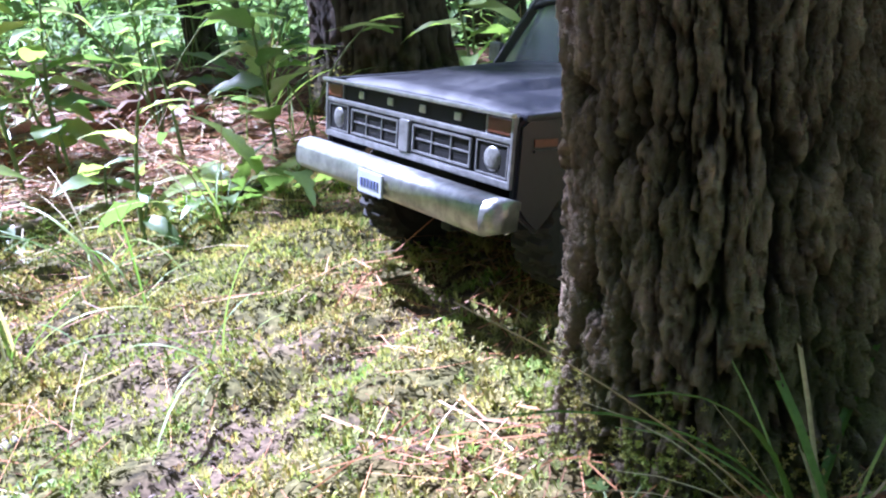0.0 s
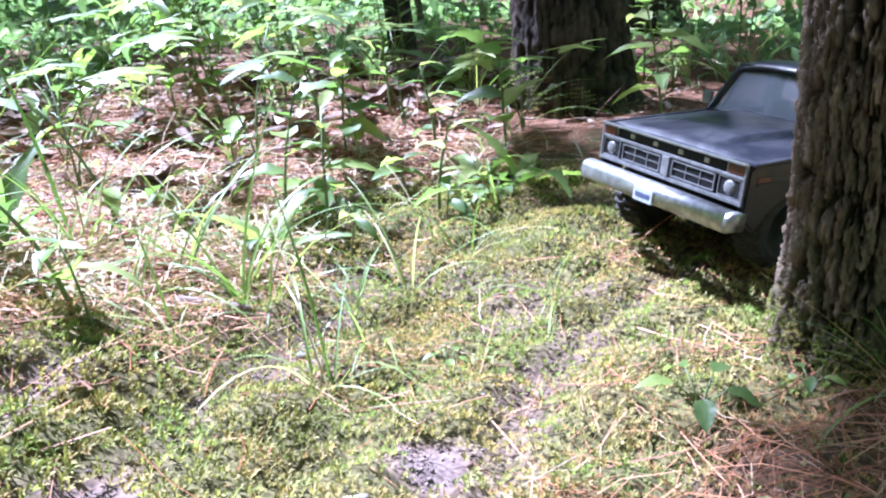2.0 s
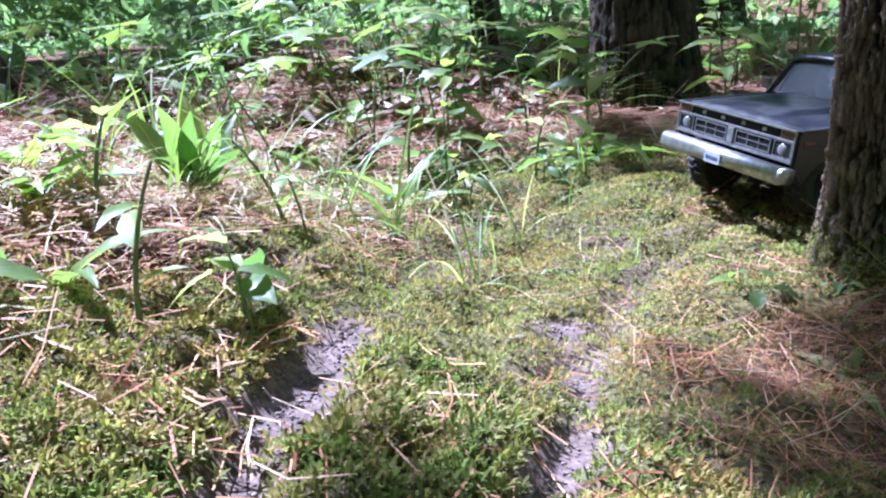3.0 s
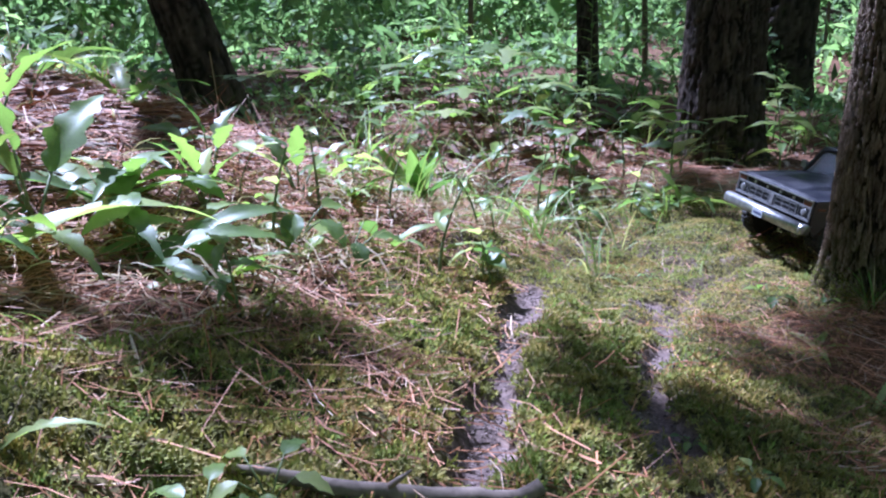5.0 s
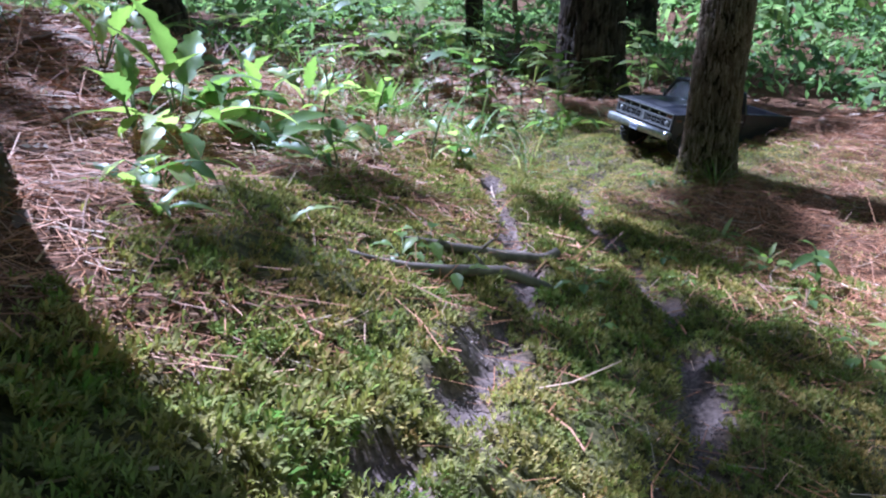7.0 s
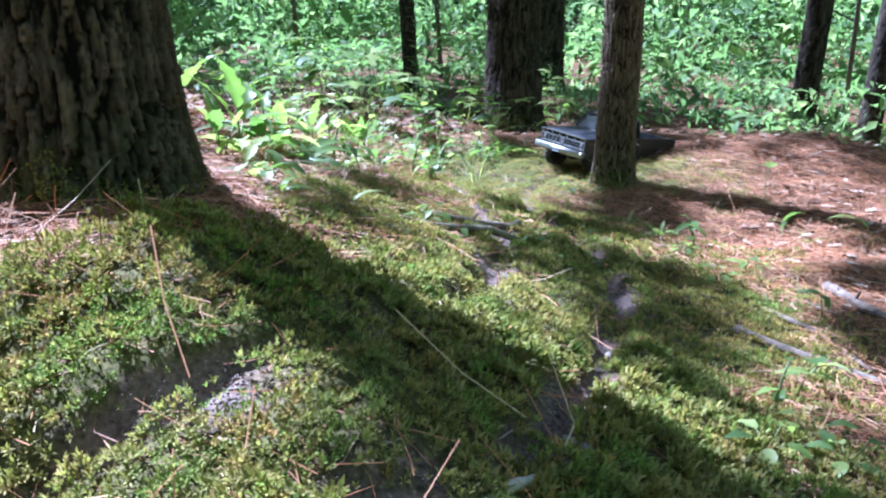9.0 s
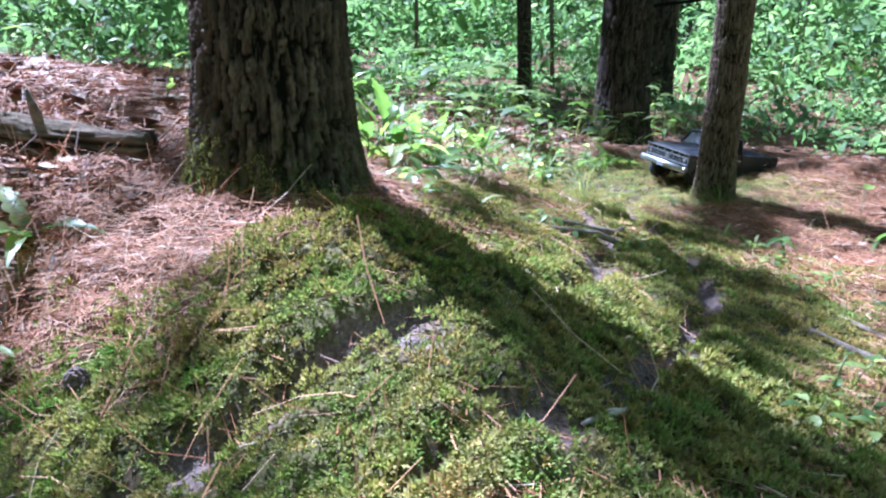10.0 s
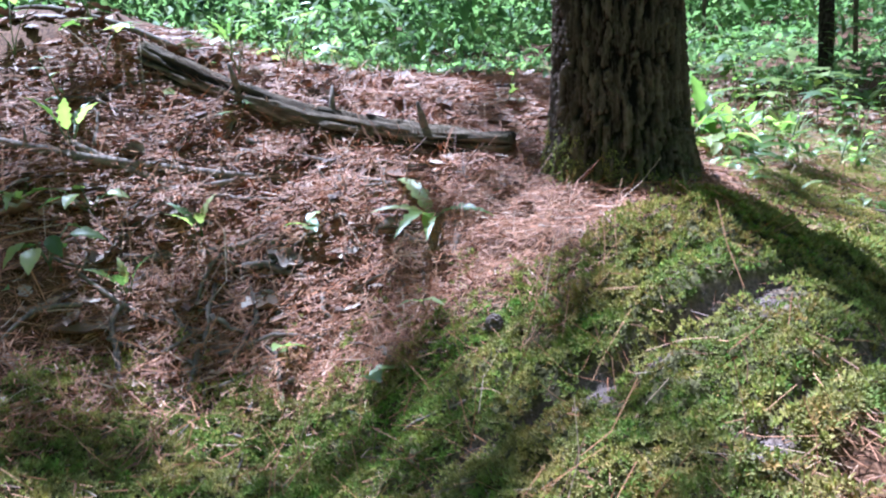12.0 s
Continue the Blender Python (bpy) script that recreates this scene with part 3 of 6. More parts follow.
def dry_grass():
    """Bleached grass and leaf strips lying over the sunlit litter."""
    # Second patch of pale strips is added to brighten the sunlit litter there.
    x, y = scatter(34000, (-1.5, -0.25, -1.3, 1.3), lambda a, b: (0.15 + 0.85 * step(0.35, 0.6, vnoise(a / 0.2, b / 0.2, 36))) * np.clip(np.exp(-(((a + 0.9) / 0.4) ** 2 + ((b - 0.5) / 0.45) ** 2)) + 0.6 * np.exp(-(((a + 0.7) / 0.3) ** 2 + ((b + 0.4) / 0.4) ** 2)), 0, 1) * step(0.25, 0.45, to_line(a, b, TRAIL)))
    n = len(x)
    ln, a, w = rng.uniform(0.03, 0.11, n), rng.uniform(0, 2 * math.pi, n), rng.uniform(0.0007, 0.0022, n)
    arch, rise = rng.uniform(0.0, 0.25, n), rng.uniform(-0.1, 0.35, n)
    rows = []
    for t in (0.0, 0.35, 0.7, 1.0):
        aa = a + 0.5 * t * (rise - 0.1)
        px, py = x + np.cos(aa) * ln * t, y + np.sin(aa) * ln * t
        pz = np.maximum(ground_z(x, y) + 0.006 + ln * (rise * t + arch * math.sin(math.pi * t)), ground_z(px, py) + 0.003)
        q = w * (1.1 - 0.9 * t)
        rows += [np.stack([px - np.sin(aa) * q, py + np.cos(aa) * q, pz], -1), np.stack([px + np.sin(aa) * q, py - np.cos(aa) * q, pz + q], -1)]
    b = np.arange(n)[:, None] * 8
    faces = np.concatenate([np.concatenate([b + 2 * i, b + 2 * i + 1, b + 2 * i + 3, b + 2 * i + 2], 1) for i in range(3)])
    tagged(new("dry_grass", big_mesh("dry_grass", np.stack(rows, 1).reshape(-1, 3), faces, M_DRY)), "bleached dry grass lying over the litter", "dry grass", kind="stuff")


moss_carpet()
dry_grass()
earth_crumbs()
needle_litter()
leaf_litter()


# ---- trees ----
def bark_plates(u, v, n, seed):
    """Long cells with furrows between them, wrapped every n cells: height of the furrow's side and of each plate."""
    f1, f2, tall = np.full(u.shape, 9.0), np.full(u.shape, 9.0), np.zeros(u.shape)
    for i in (-1, 0, 1):
        for j in (-1, 0, 1):
            ci, cj = np.floor(u) + i, np.floor(v) + j
            w = ci % n
            px, py = ci + 0.15 + 0.7 * hashed(w, cj, w * 0 + seed), cj + hashed(w + 71, cj, w * 0 + seed)
            d = np.hypot(px - u, (py - v) * 0.9)
            near = d < f1
            f2 = np.where(near, f1, np.minimum(f2, d))
            tall = np.where(near, hashed(w + 13, cj, w * 0 + seed + 5), tall)
            f1 = np.where(near, d, f1)
    return f2 - f1, tall


def trunk_mesh(r, height, mat, lean=(0, 0), flare=1.5, rough=0.09, fine_to=1.1, sides=72, seed=0, ridges=26):
    """A trunk with bark broken into long plates; its foot spreads into the ground."""
    zs = np.concatenate([np.linspace(-0.12, fine_to, 380 if sides > 250 else 100), np.linspace(fine_to, height, 26)[1:]])
    a = np.arange(sides) * 2 * math.pi / sides
    A, Z = np.meshgrid(a, zs, indexing="ij")
    taper = 1 - 0.5 * np.clip(Z / height, 0, 1) ** 1.2
    foot = 1 + (flare - 1) * np.exp(-np.clip(Z + 0.02, 0, None) / (1.1 * r)) * (0.7 + 0.6 * vnoise(np.cos(A) * 1.3 + 5, np.sin(A) * 1.3 + 5, seed))
    k, wide = ridges / (2 * math.pi), 2 * math.pi * r / ridges
    u, v = np.cos(A) * k, np.sin(A) * k
    warp = 0.7 * (vnoise(u * 1.5, v * 1.5, Z / wide * 0.35 + seed) - 0.5) + 0.35 * (vnoise(u * 3, v * 3, Z / wide * 1.2 + seed) - 0.5) + 1.2 * (vnoise(u * 0.4, v * 0.4, Z / wide * 0.18 + seed) - 0.5)
    edge, tall = bark_plates(ridges * A / (2 * math.pi) + warp, Z / (wide * 8.5) + 0.3 * vnoise(u, v, Z / wide * 0.5), ridges, seed)
    grain = vnoise(u * 3.6, v * 3.6, Z / wide * 0.5 + seed)
    fine = vnoise(u * 9, v * 9, Z / wide * 2.2 + seed)
    crack, _ = bark_plates(2 * ridges * A / (2 * math.pi) + warp * 2, Z / (wide * 1.9) + 0.5 * vnoise(u * 2, v * 2, Z / wide), 2 * ridges, seed + 3)
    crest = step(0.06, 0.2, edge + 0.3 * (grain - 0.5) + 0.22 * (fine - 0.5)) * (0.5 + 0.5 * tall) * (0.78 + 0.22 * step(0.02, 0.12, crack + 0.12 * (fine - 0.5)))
    R = r * taper * foot * (1 + rough * (crest - 0.6) + rough * 0.35 * (grain - 0.5) + rough * 0.6 * (fine - 0.5) + rough * 0.35 * (vnoise(u * 13, v * 13, Z / wide * 8 + seed) - 0.5) + 0.05 * (vnoise(np.cos(A) + 9, np.sin(A) + 9, Z / r * 0.25 + seed) - 0.5))
    x, y = np.cos(A) * R + lean[0] * Z, np.sin(A) * R + lean[1] * Z
    me = big_mesh("trunk", np.stack([x, y, Z], -1).reshape(-1, 3), grid_faces(sides, len(zs), True), mat, True)
    # Furrows near black, plates pale: the relief's shade is partly painted in.
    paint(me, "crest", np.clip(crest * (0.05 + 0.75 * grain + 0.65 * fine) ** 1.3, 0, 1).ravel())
    return me


def crown_mesh(places, sizes, mat, flat=0.6):
    """Leaves as small bent lozenges at the given places."""
    n = len(places)
    a, t, s = rng.uniform(0, 2 * math.pi, n), rng.normal(0, flat, n), sizes
    ux, uy = np.cos(a), np.sin(a)
    along = np.stack([ux * np.cos(t), uy * np.cos(t), np.sin(t)], -1)
    roll = rng.normal(0, 0.5, n)
    side = np.stack([-uy * np.cos(roll), ux * np.cos(roll), np.sin(roll)], -1)
    up = np.cross(along, side)
    p, s = np.asarray(places), np.asarray(s)[:, None]
    rows = [p - along * s, p - side * s * 0.42 + up * s * 0.14, p - along * s * 0.05, p + side * s * 0.42 + up * s * 0.14, p + along * s - up * s * 0.25]
    verts = np.stack(rows, 1).reshape(-1, 3)
    b = np.arange(n)[:, None] * 5
    faces = np.concatenate([np.concatenate([b + i for i in q], 1) for q in ((0, 1, 2), (0, 2, 3), (1, 4, 2), (2, 4, 3))])
    return big_mesh("crown", verts, faces, mat)


# Ground kept sunlit by holes left in the unseen crowns: x, y, radius.
GAPS = [(0.22, 0.42, 0.1), (0.15, 0.44, 0.09), (-0.2, -0.98, 0.1), (0.3, -0.2, 0.16), (-0.4, -0.3, 0.16), (-0.3, -0.2, 0.14), (-0.43, -0.81, 0.12), (-0.55, -0.61, 0.14), (0.32, 0.37, 0.12), (-0.43, 0.54, 0.15), (-0.1, -1.6, 0.15), (0.05, -1.45, 0.13), (-0.25, -1.42, 0.12), (-0.58, -0.88, 0.13), (-0.42, -0.7, 0.11), (-2.9, -0.6, 0.55), (-3.6, 0.1, 0.7), (-4.5, 0.9, 0.8), (-2.5, -1.1, 0.35), (-0.9, -0.1, 0.3), (-1.0, -0.45, 0.2), (0.24, 0.4, 0.1), (0.4, 0.33, 0.12), (-1.5, 0.9, 0.32), (-1.9, 1.4, 0.4), (-1.2, 1.5, 0.35), (-0.9, 1.6, 0.25), (0.7, 0.35, 0.3), (0.45, 0.75, 0.25), (0.05, -2.6, 0.13), (0.5, -2.0, 0.16), (-0.35, -1.15, 0.1), (0.03, -1.2, 0.08), (-0.12, -1.1, 0.1), (-0.65, -0.55, 0.22), (-0.15, -0.9, 0.13), (-2.1, -2.6, 0.3), (-0.85, -0.25, 0.25), (-0.3, -0.45, 0.16), (-0.55, -0.3, 0.25), (0.8, -0.7, 0.2), (-1.2, 0.75, 0.4), (-1.0, 0.3, 0.36), (-1.75, -2.45, 0.25), (-1.5, -2.2, 0.4), (-1.0, -2.05, 0.26), (-1.95, -2.1, 0.3), (-1.35, -2.6, 0.2), (-0.8, -0.55, 0.34), (-0.55, -0.95, 0.2), (0.75, -0.25, 0.25), (0.62, -1.45, 0.14), (-1.15, -2.35, 0.22), (-0.35, 0.45, 0.36), (-0.17, 0.36, 0.15), (-0.65, 0.1, 0.42), (-1.1, 0.55, 0.3), (-0.45, -0.5, 0.2), (-0.1, -0.7, 0.18), (-0.32, -0.85, 0.15), (0.05, -0.4, 0.12), (0.42, -1.75, 0.16), (0.75, -0.6, 0.16), (-0.58, 0.15, 0.44), (-0.8, 0.5, 0.42), (-0.28, -0.05, 0.2), (-0.5, -0.3, 0.16), (0.15, -2.2, 0.22), (-0.15, -2.0, 0.16), (0.2, -1.45, 0.2), (-1.1, -1.9, 0.3),
        (-1.7, -1.8, 0.3), (0.75, -1.1, 0.2), (-0.9, 1.1, 0.3), (-0.35, -0.55, 0.14), (-0.3, -1.35, 0.1), (0.3, -2.35, 0.15), (-1.3, -1.5, 0.25)]
# Spots darkened by extra unseen leaves added on the sun's line: x, y, radius, leaves.
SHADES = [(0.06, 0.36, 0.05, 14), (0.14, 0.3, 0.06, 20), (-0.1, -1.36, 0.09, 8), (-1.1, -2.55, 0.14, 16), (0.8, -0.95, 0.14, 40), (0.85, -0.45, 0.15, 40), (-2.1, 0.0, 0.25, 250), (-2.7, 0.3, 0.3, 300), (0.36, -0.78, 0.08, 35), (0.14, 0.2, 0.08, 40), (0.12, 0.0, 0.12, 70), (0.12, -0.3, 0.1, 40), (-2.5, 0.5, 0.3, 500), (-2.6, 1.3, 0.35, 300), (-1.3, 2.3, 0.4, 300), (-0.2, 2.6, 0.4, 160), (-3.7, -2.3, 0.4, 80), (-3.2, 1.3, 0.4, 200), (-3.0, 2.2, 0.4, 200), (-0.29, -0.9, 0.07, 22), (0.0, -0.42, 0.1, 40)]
TREES = [
    ("slender tree with furrowed grey-brown bark and a mossy foot", 0.078, 0.465, 0.074, 7.0, (0.012, -0.01), M_BARK, 1.4, 400),
    ("stout tree with dark furrowed bark behind the trail", -0.72, 1.83, 0.150, 8.0, (0.0, 0.02), M_BARK_DARK, 1.35, 130),
    ("dark trunk standing behind the stout tree", -0.90, 3.35, 0.150, 8.0, (0.0, 0.0), M_BARK_DARK, 1.2, 48),
    ("large tree with deeply furrowed dark bark and mossy root flare", -0.575, -1.61, 0.159, 8.5, (-0.02, 0.01), M_BARK_BROWN, 1.34, 300),
    # The leaning tree is cut off out of view so its shadow stays short.
    ("leaning dark tree trunk at the edge of the clearing", -1.97, 0.40, 0.1, 1.9, (-0.16, -0.24), M_BARK_DARK, 1.3, 48),
    ("thin dark tree trunk in the undergrowth", -1.52, 2.25, 0.05, 6.5, (-0.05, 0.0), M_BARK_DARK, 1.2, 36),
    ("distant dark tree trunk beyond the trail", 0.95, 3.6, 0.088, 8.0, (0.05, 0.0), M_BARK_DARK, 1.25, 36),
    ("distant slim tree trunk beyond the trail", 1.22, 2.35, 0.062, 8.0, (0.05, 0.0), M_BARK_DARK, 1.25, 36),
]
# Unseen leaf layer, shaped to dapple chosen ground; nearest trees own its leaves.
crown_n = 60000
cx, cy, cz = rng.uniform(-13, 7, crown_n), rng.uniform(-8, 9, crown_n), rng.uniform(3.8, 7.5, crown_n)
reach = (cz - 0.1) / math.tan(SUN_EL)
sx, sy = cx - SUN_FROM.x * reach, cy - SUN_FROM.y * reach
keep = vnoise(sx / 0.5, sy / 0.5, 41) < 0.51 + 0.16 * np.exp(-((sx + 0.75) ** 2 + (sy + 2.8) ** 2) / 0.16) + 0.5 * np.exp(-((sx - 0.12) ** 2 + (sy - 0.15) ** 2) / 0.02) + 0.12 * np.exp(-((sx - 0.4) ** 2 + (sy + 0.2) ** 2) / 0.4) + 0.35 * np.exp(-((sx + 0.62) ** 2 + (sy + 2.56) ** 2) / 0.07) + 0.22 * np.exp(-((sx + 0.28) ** 2 + (sy + 0.9) ** 2) / 0.02)
for a, b, r in GAPS:
    keep &= np.hypot(sx - a, sy - b) > r * (0.7 + 0.6 * vnoise(sx / 0.12, sy / 0.12, 42))
wide_of = np.hypot(sx + 0.3, sy + 0.8) > 2.6
keep = np.where(wide_of, vnoise(sx / 1.1, sy / 1.1, 43) * 0.6 + vnoise(sx / 0.4, sy / 0.4, 44) * 0.4 < 0.43, keep)
keep &= rng.random(crown_n) < np.where(wide_of, 0.26, 1.0)
cx, cy, cz = cx[keep], cy[keep], cz[keep]
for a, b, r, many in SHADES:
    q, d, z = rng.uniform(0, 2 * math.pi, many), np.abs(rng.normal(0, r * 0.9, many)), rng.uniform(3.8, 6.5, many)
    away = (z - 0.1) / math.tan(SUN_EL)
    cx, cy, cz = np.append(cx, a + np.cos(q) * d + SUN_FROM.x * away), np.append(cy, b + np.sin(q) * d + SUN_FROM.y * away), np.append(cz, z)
spread = np.where(np.hypot(cx - SUN_FROM.x * (cz - 0.1) / math.tan(SUN_EL) + 0.3, cy - SUN_FROM.y * (cz - 0.1) / math.tan(SUN_EL) + 0.8) > 2.6, 1.7, 1.0)
owner = np.argmin([np.hypot(cx - t[1], cy - t[2]) + (99 if t[4] < 3 else 0) for t in TREES], 0)
for n, (label, x, y, r, h, lean, mat, flare, sides) in enumerate(TREES):
    root = tagged(new("tree"), label, "tree", "trees along the trail")
    z0 = gz(x, y)
    root.matrix_basis = pose(x, y, z0 - 0.01)
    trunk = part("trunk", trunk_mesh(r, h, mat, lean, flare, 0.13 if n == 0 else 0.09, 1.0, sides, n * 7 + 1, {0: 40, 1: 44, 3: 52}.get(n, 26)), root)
    for k in range(5 if h > 3 else 0):
        a, z = rnd.uniform(0, 6.28), rnd.uniform(0.5, 0.85) * h
        ln = rnd.uniform(1.0, 2.2)
        p0 = Vector((lean[0] * z, lean[1] * z, z))
        p2 = p0 + Vector((math.cos(a) * ln, math.sin(a) * ln, ln * 0.35))
        part("limb", tube_mesh("limb", [p0, p0.lerp(p2, 0.5) + Vector((0, 0, -0.08)), p2], [r * 0.3, r * 0.2, r * 0.07], mat, 8), root)
    if n in (0, 1, 3):
        me = trunk.data
        co, no = np.empty(len(me.vertices) * 3, np.float32), np.empty(len(me.vertices) * 3, np.float32)
        me.vertices.foreach_get("co", co)
        me.vertices.foreach_get("normal", no)
        co, no = co.reshape(-1, 3).astype(float), no.reshape(-1, 3).astype(float)
        low = np.nonzero((co[:, 2] > 0) & (co[:, 2] < 0.22))[0]
        low = low[rng.integers(0, len(low), {0: 26000, 1: 9000, 3: 34000}[n])]
        co, no = co[low], no[low]
        a = np.arctan2(co[:, 1], co[:, 0])
        reach_up = (0.06 if n == 0 else 0.15) * (0.5 + 0.5 * np.cos(a - (3.9 if n else 3.7))) * (0.35 + 1.1 * vnoise(np.cos(a) * 4 + 3, np.sin(a) * 4, 2.0))
        ok = rng.random(len(a)) < step(1.0, 0.35, co[:, 2] / np.maximum(reach_up, 0.001)) * step(0.35, 0.55, vnoise(co[:, 0] / 0.015, co[:, 1] / 0.015, co[:, 2] / 0.02))
        co, no = co[ok], no[ok]
        tagged(part("moss", moss_shoots(co + no * 0.002, no + np.array([0, 0, 0.5]), rng.uniform(0.0013, 0.0026 if n == 0 else 0.0042, len(co)), 5), root, None, "green moss on the root flare"), kind="stuff")
    if n in (1, 2):
        for k in range(6):
            a, z = rnd.uniform(0, 6.28), rnd.uniform(0.6, 1.5)
            ln = rnd.uniform(0.4, 1.0)
            p0 = Vector((math.cos(a) * r * 0.8, math.sin(a) * r * 0.8, z))
            p2 = p0 + Vector((math.cos(a) * ln, math.sin(a) * ln, rnd.uniform(-0.1, 0.2)))
            part("dead_branch", tube_mesh("dead_branch", [p0, p0.lerp(p2, 0.5) + Vector((0, 0, 0.04)), p2], [0.012, 0.008, 0.003], mat, 6), root)
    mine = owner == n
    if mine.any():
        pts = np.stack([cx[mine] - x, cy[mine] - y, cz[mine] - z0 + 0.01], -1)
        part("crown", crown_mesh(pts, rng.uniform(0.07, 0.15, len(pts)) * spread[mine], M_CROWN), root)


# ---- undergrowth and distance ----
def undergrowth():
    """Low green growth round the clearing, in thickets."""
    def keep(a, b):
        d = to_line(a, b, TRAIL)
        back = step(1.1, 2.6, b) * step(0.5, 1.2, d) + step(0.9, 2.2, d) * step(-1.0, 0.0, b) * (a < 0) + step(1.0, 2.0, a) * step(-0.5, 1.5, b) * 0.5 + 0.8 * step(0.35, 0.9, a) * step(0.85, 1.6, b)
        bank = step(3.6, 4.6, -a) * 0.7 + 0.03 * step(1.6, 2.4, -a)
        bare = 1 - 0.7 * step(-2.7, -2.1, a) * step(-0.8, -1.1, a) * step(-1.4, -1.0, b) * step(1.0, 0.5, b)
        return bare * np.clip(np.maximum(np.maximum(back, bank), 0.12 * step(2.0, 4.5, np.hypot(a + 0.2, b + 1.0))), 0, 1) * (0.1 + 0.9 * step(0.35, 0.6, 0.6 * vnoise(a / 0.6, b / 0.6, 51) + 0.4 * vnoise(a / 0.2, b / 0.2, 53)))
    x, y = scatter(225000, (-9, 8, -9, 9), keep)
    far = np.hypot(x + 0.2, y - 0.2)
    tall = 0.05 + 0.3 * np.clip(far - 1.2, 0, 5) * step(0.25, 0.85, vnoise(x / 0.5, y / 0.5, 52)) ** 1.3
    z = land(x, y) + tall * rng.random(len(x)) ** 0.8
    size = (0.007 + 0.04 * rng.random(len(x)) ** 2.6) * (0.7 + 0.26 * far) * (0.7 + 0.7 * vnoise(x / 0.3, y / 0.3, 54))
    ob = new("undergrowth", crown_mesh(np.stack([x, y, z], -1), size, M_UNDER, 0.7))
    tagged(ob, "dense sunlit green undergrowth of many leaves", "undergrowth", kind="stuff")


def far_woods():
    n = 60000
    a, d = rng.uniform(0, 2 * math.pi, n), rng.uniform(7.5, 17, n)
    x, y = np.cos(a) * d - 0.3, np.sin(a) * d - 0.5
    dens = step(0.38, 0.6, vnoise(x / 1.4, y / 1.4, 61)) * 0.8 + 0.2
    ok = rng.random(n) < dens
    x, y, d = x[ok], y[ok], d[ok]
    z = land(x, y) + rng.random(len(x)) ** 1.1 * (0.9 + 0.33 * (d - 6) * vnoise(x / 1.1, y / 1.1, 62) * 1.6)
    tagged(new("far_woods", crown_mesh(np.stack([x, y, z], -1), 0.05 + 0.17 * rng.random(len(x)) ** 2, M_UNDER, 0.7)), "bright green leaves of the woods in the distance", "woods", kind="stuff")


def backdrop():
    m, t, b = material("distant_foliage")
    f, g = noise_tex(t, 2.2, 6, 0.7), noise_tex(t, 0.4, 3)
    # Noise paints dark and bright leaf tones on a plain wall.
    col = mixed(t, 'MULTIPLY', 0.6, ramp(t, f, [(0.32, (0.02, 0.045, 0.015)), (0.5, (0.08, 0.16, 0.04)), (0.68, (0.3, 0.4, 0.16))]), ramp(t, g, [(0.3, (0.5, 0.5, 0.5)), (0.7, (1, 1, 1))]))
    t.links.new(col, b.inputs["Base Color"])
    b.inputs["Roughness"].default_value = 0.9
    n = 96
    a = np.arange(n) * 2 * math.pi / n
    # Wall reaches 20 m, beyond view, to cut low sky light.
    zs = np.linspace(-3, 20, 16)
    A, Z = np.meshgrid(a, zs, indexing="ij")
    R = 24 + 1.5 * vnoise(np.cos(A) * 6 + 7, np.sin(A) * 6 + 7, Z * 0.4)
    top = (Z > 19.5) * 5 * (vnoise(np.cos(A) * 20 + 30, np.sin(A) * 20 + 30) - 0.5)
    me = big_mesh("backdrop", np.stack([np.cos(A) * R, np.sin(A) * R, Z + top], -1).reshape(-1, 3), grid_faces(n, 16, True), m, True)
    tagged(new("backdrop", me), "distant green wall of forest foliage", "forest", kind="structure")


undergrowth()
far_woods()
backdrop()


# ---- model truck ----
TS = 0.137


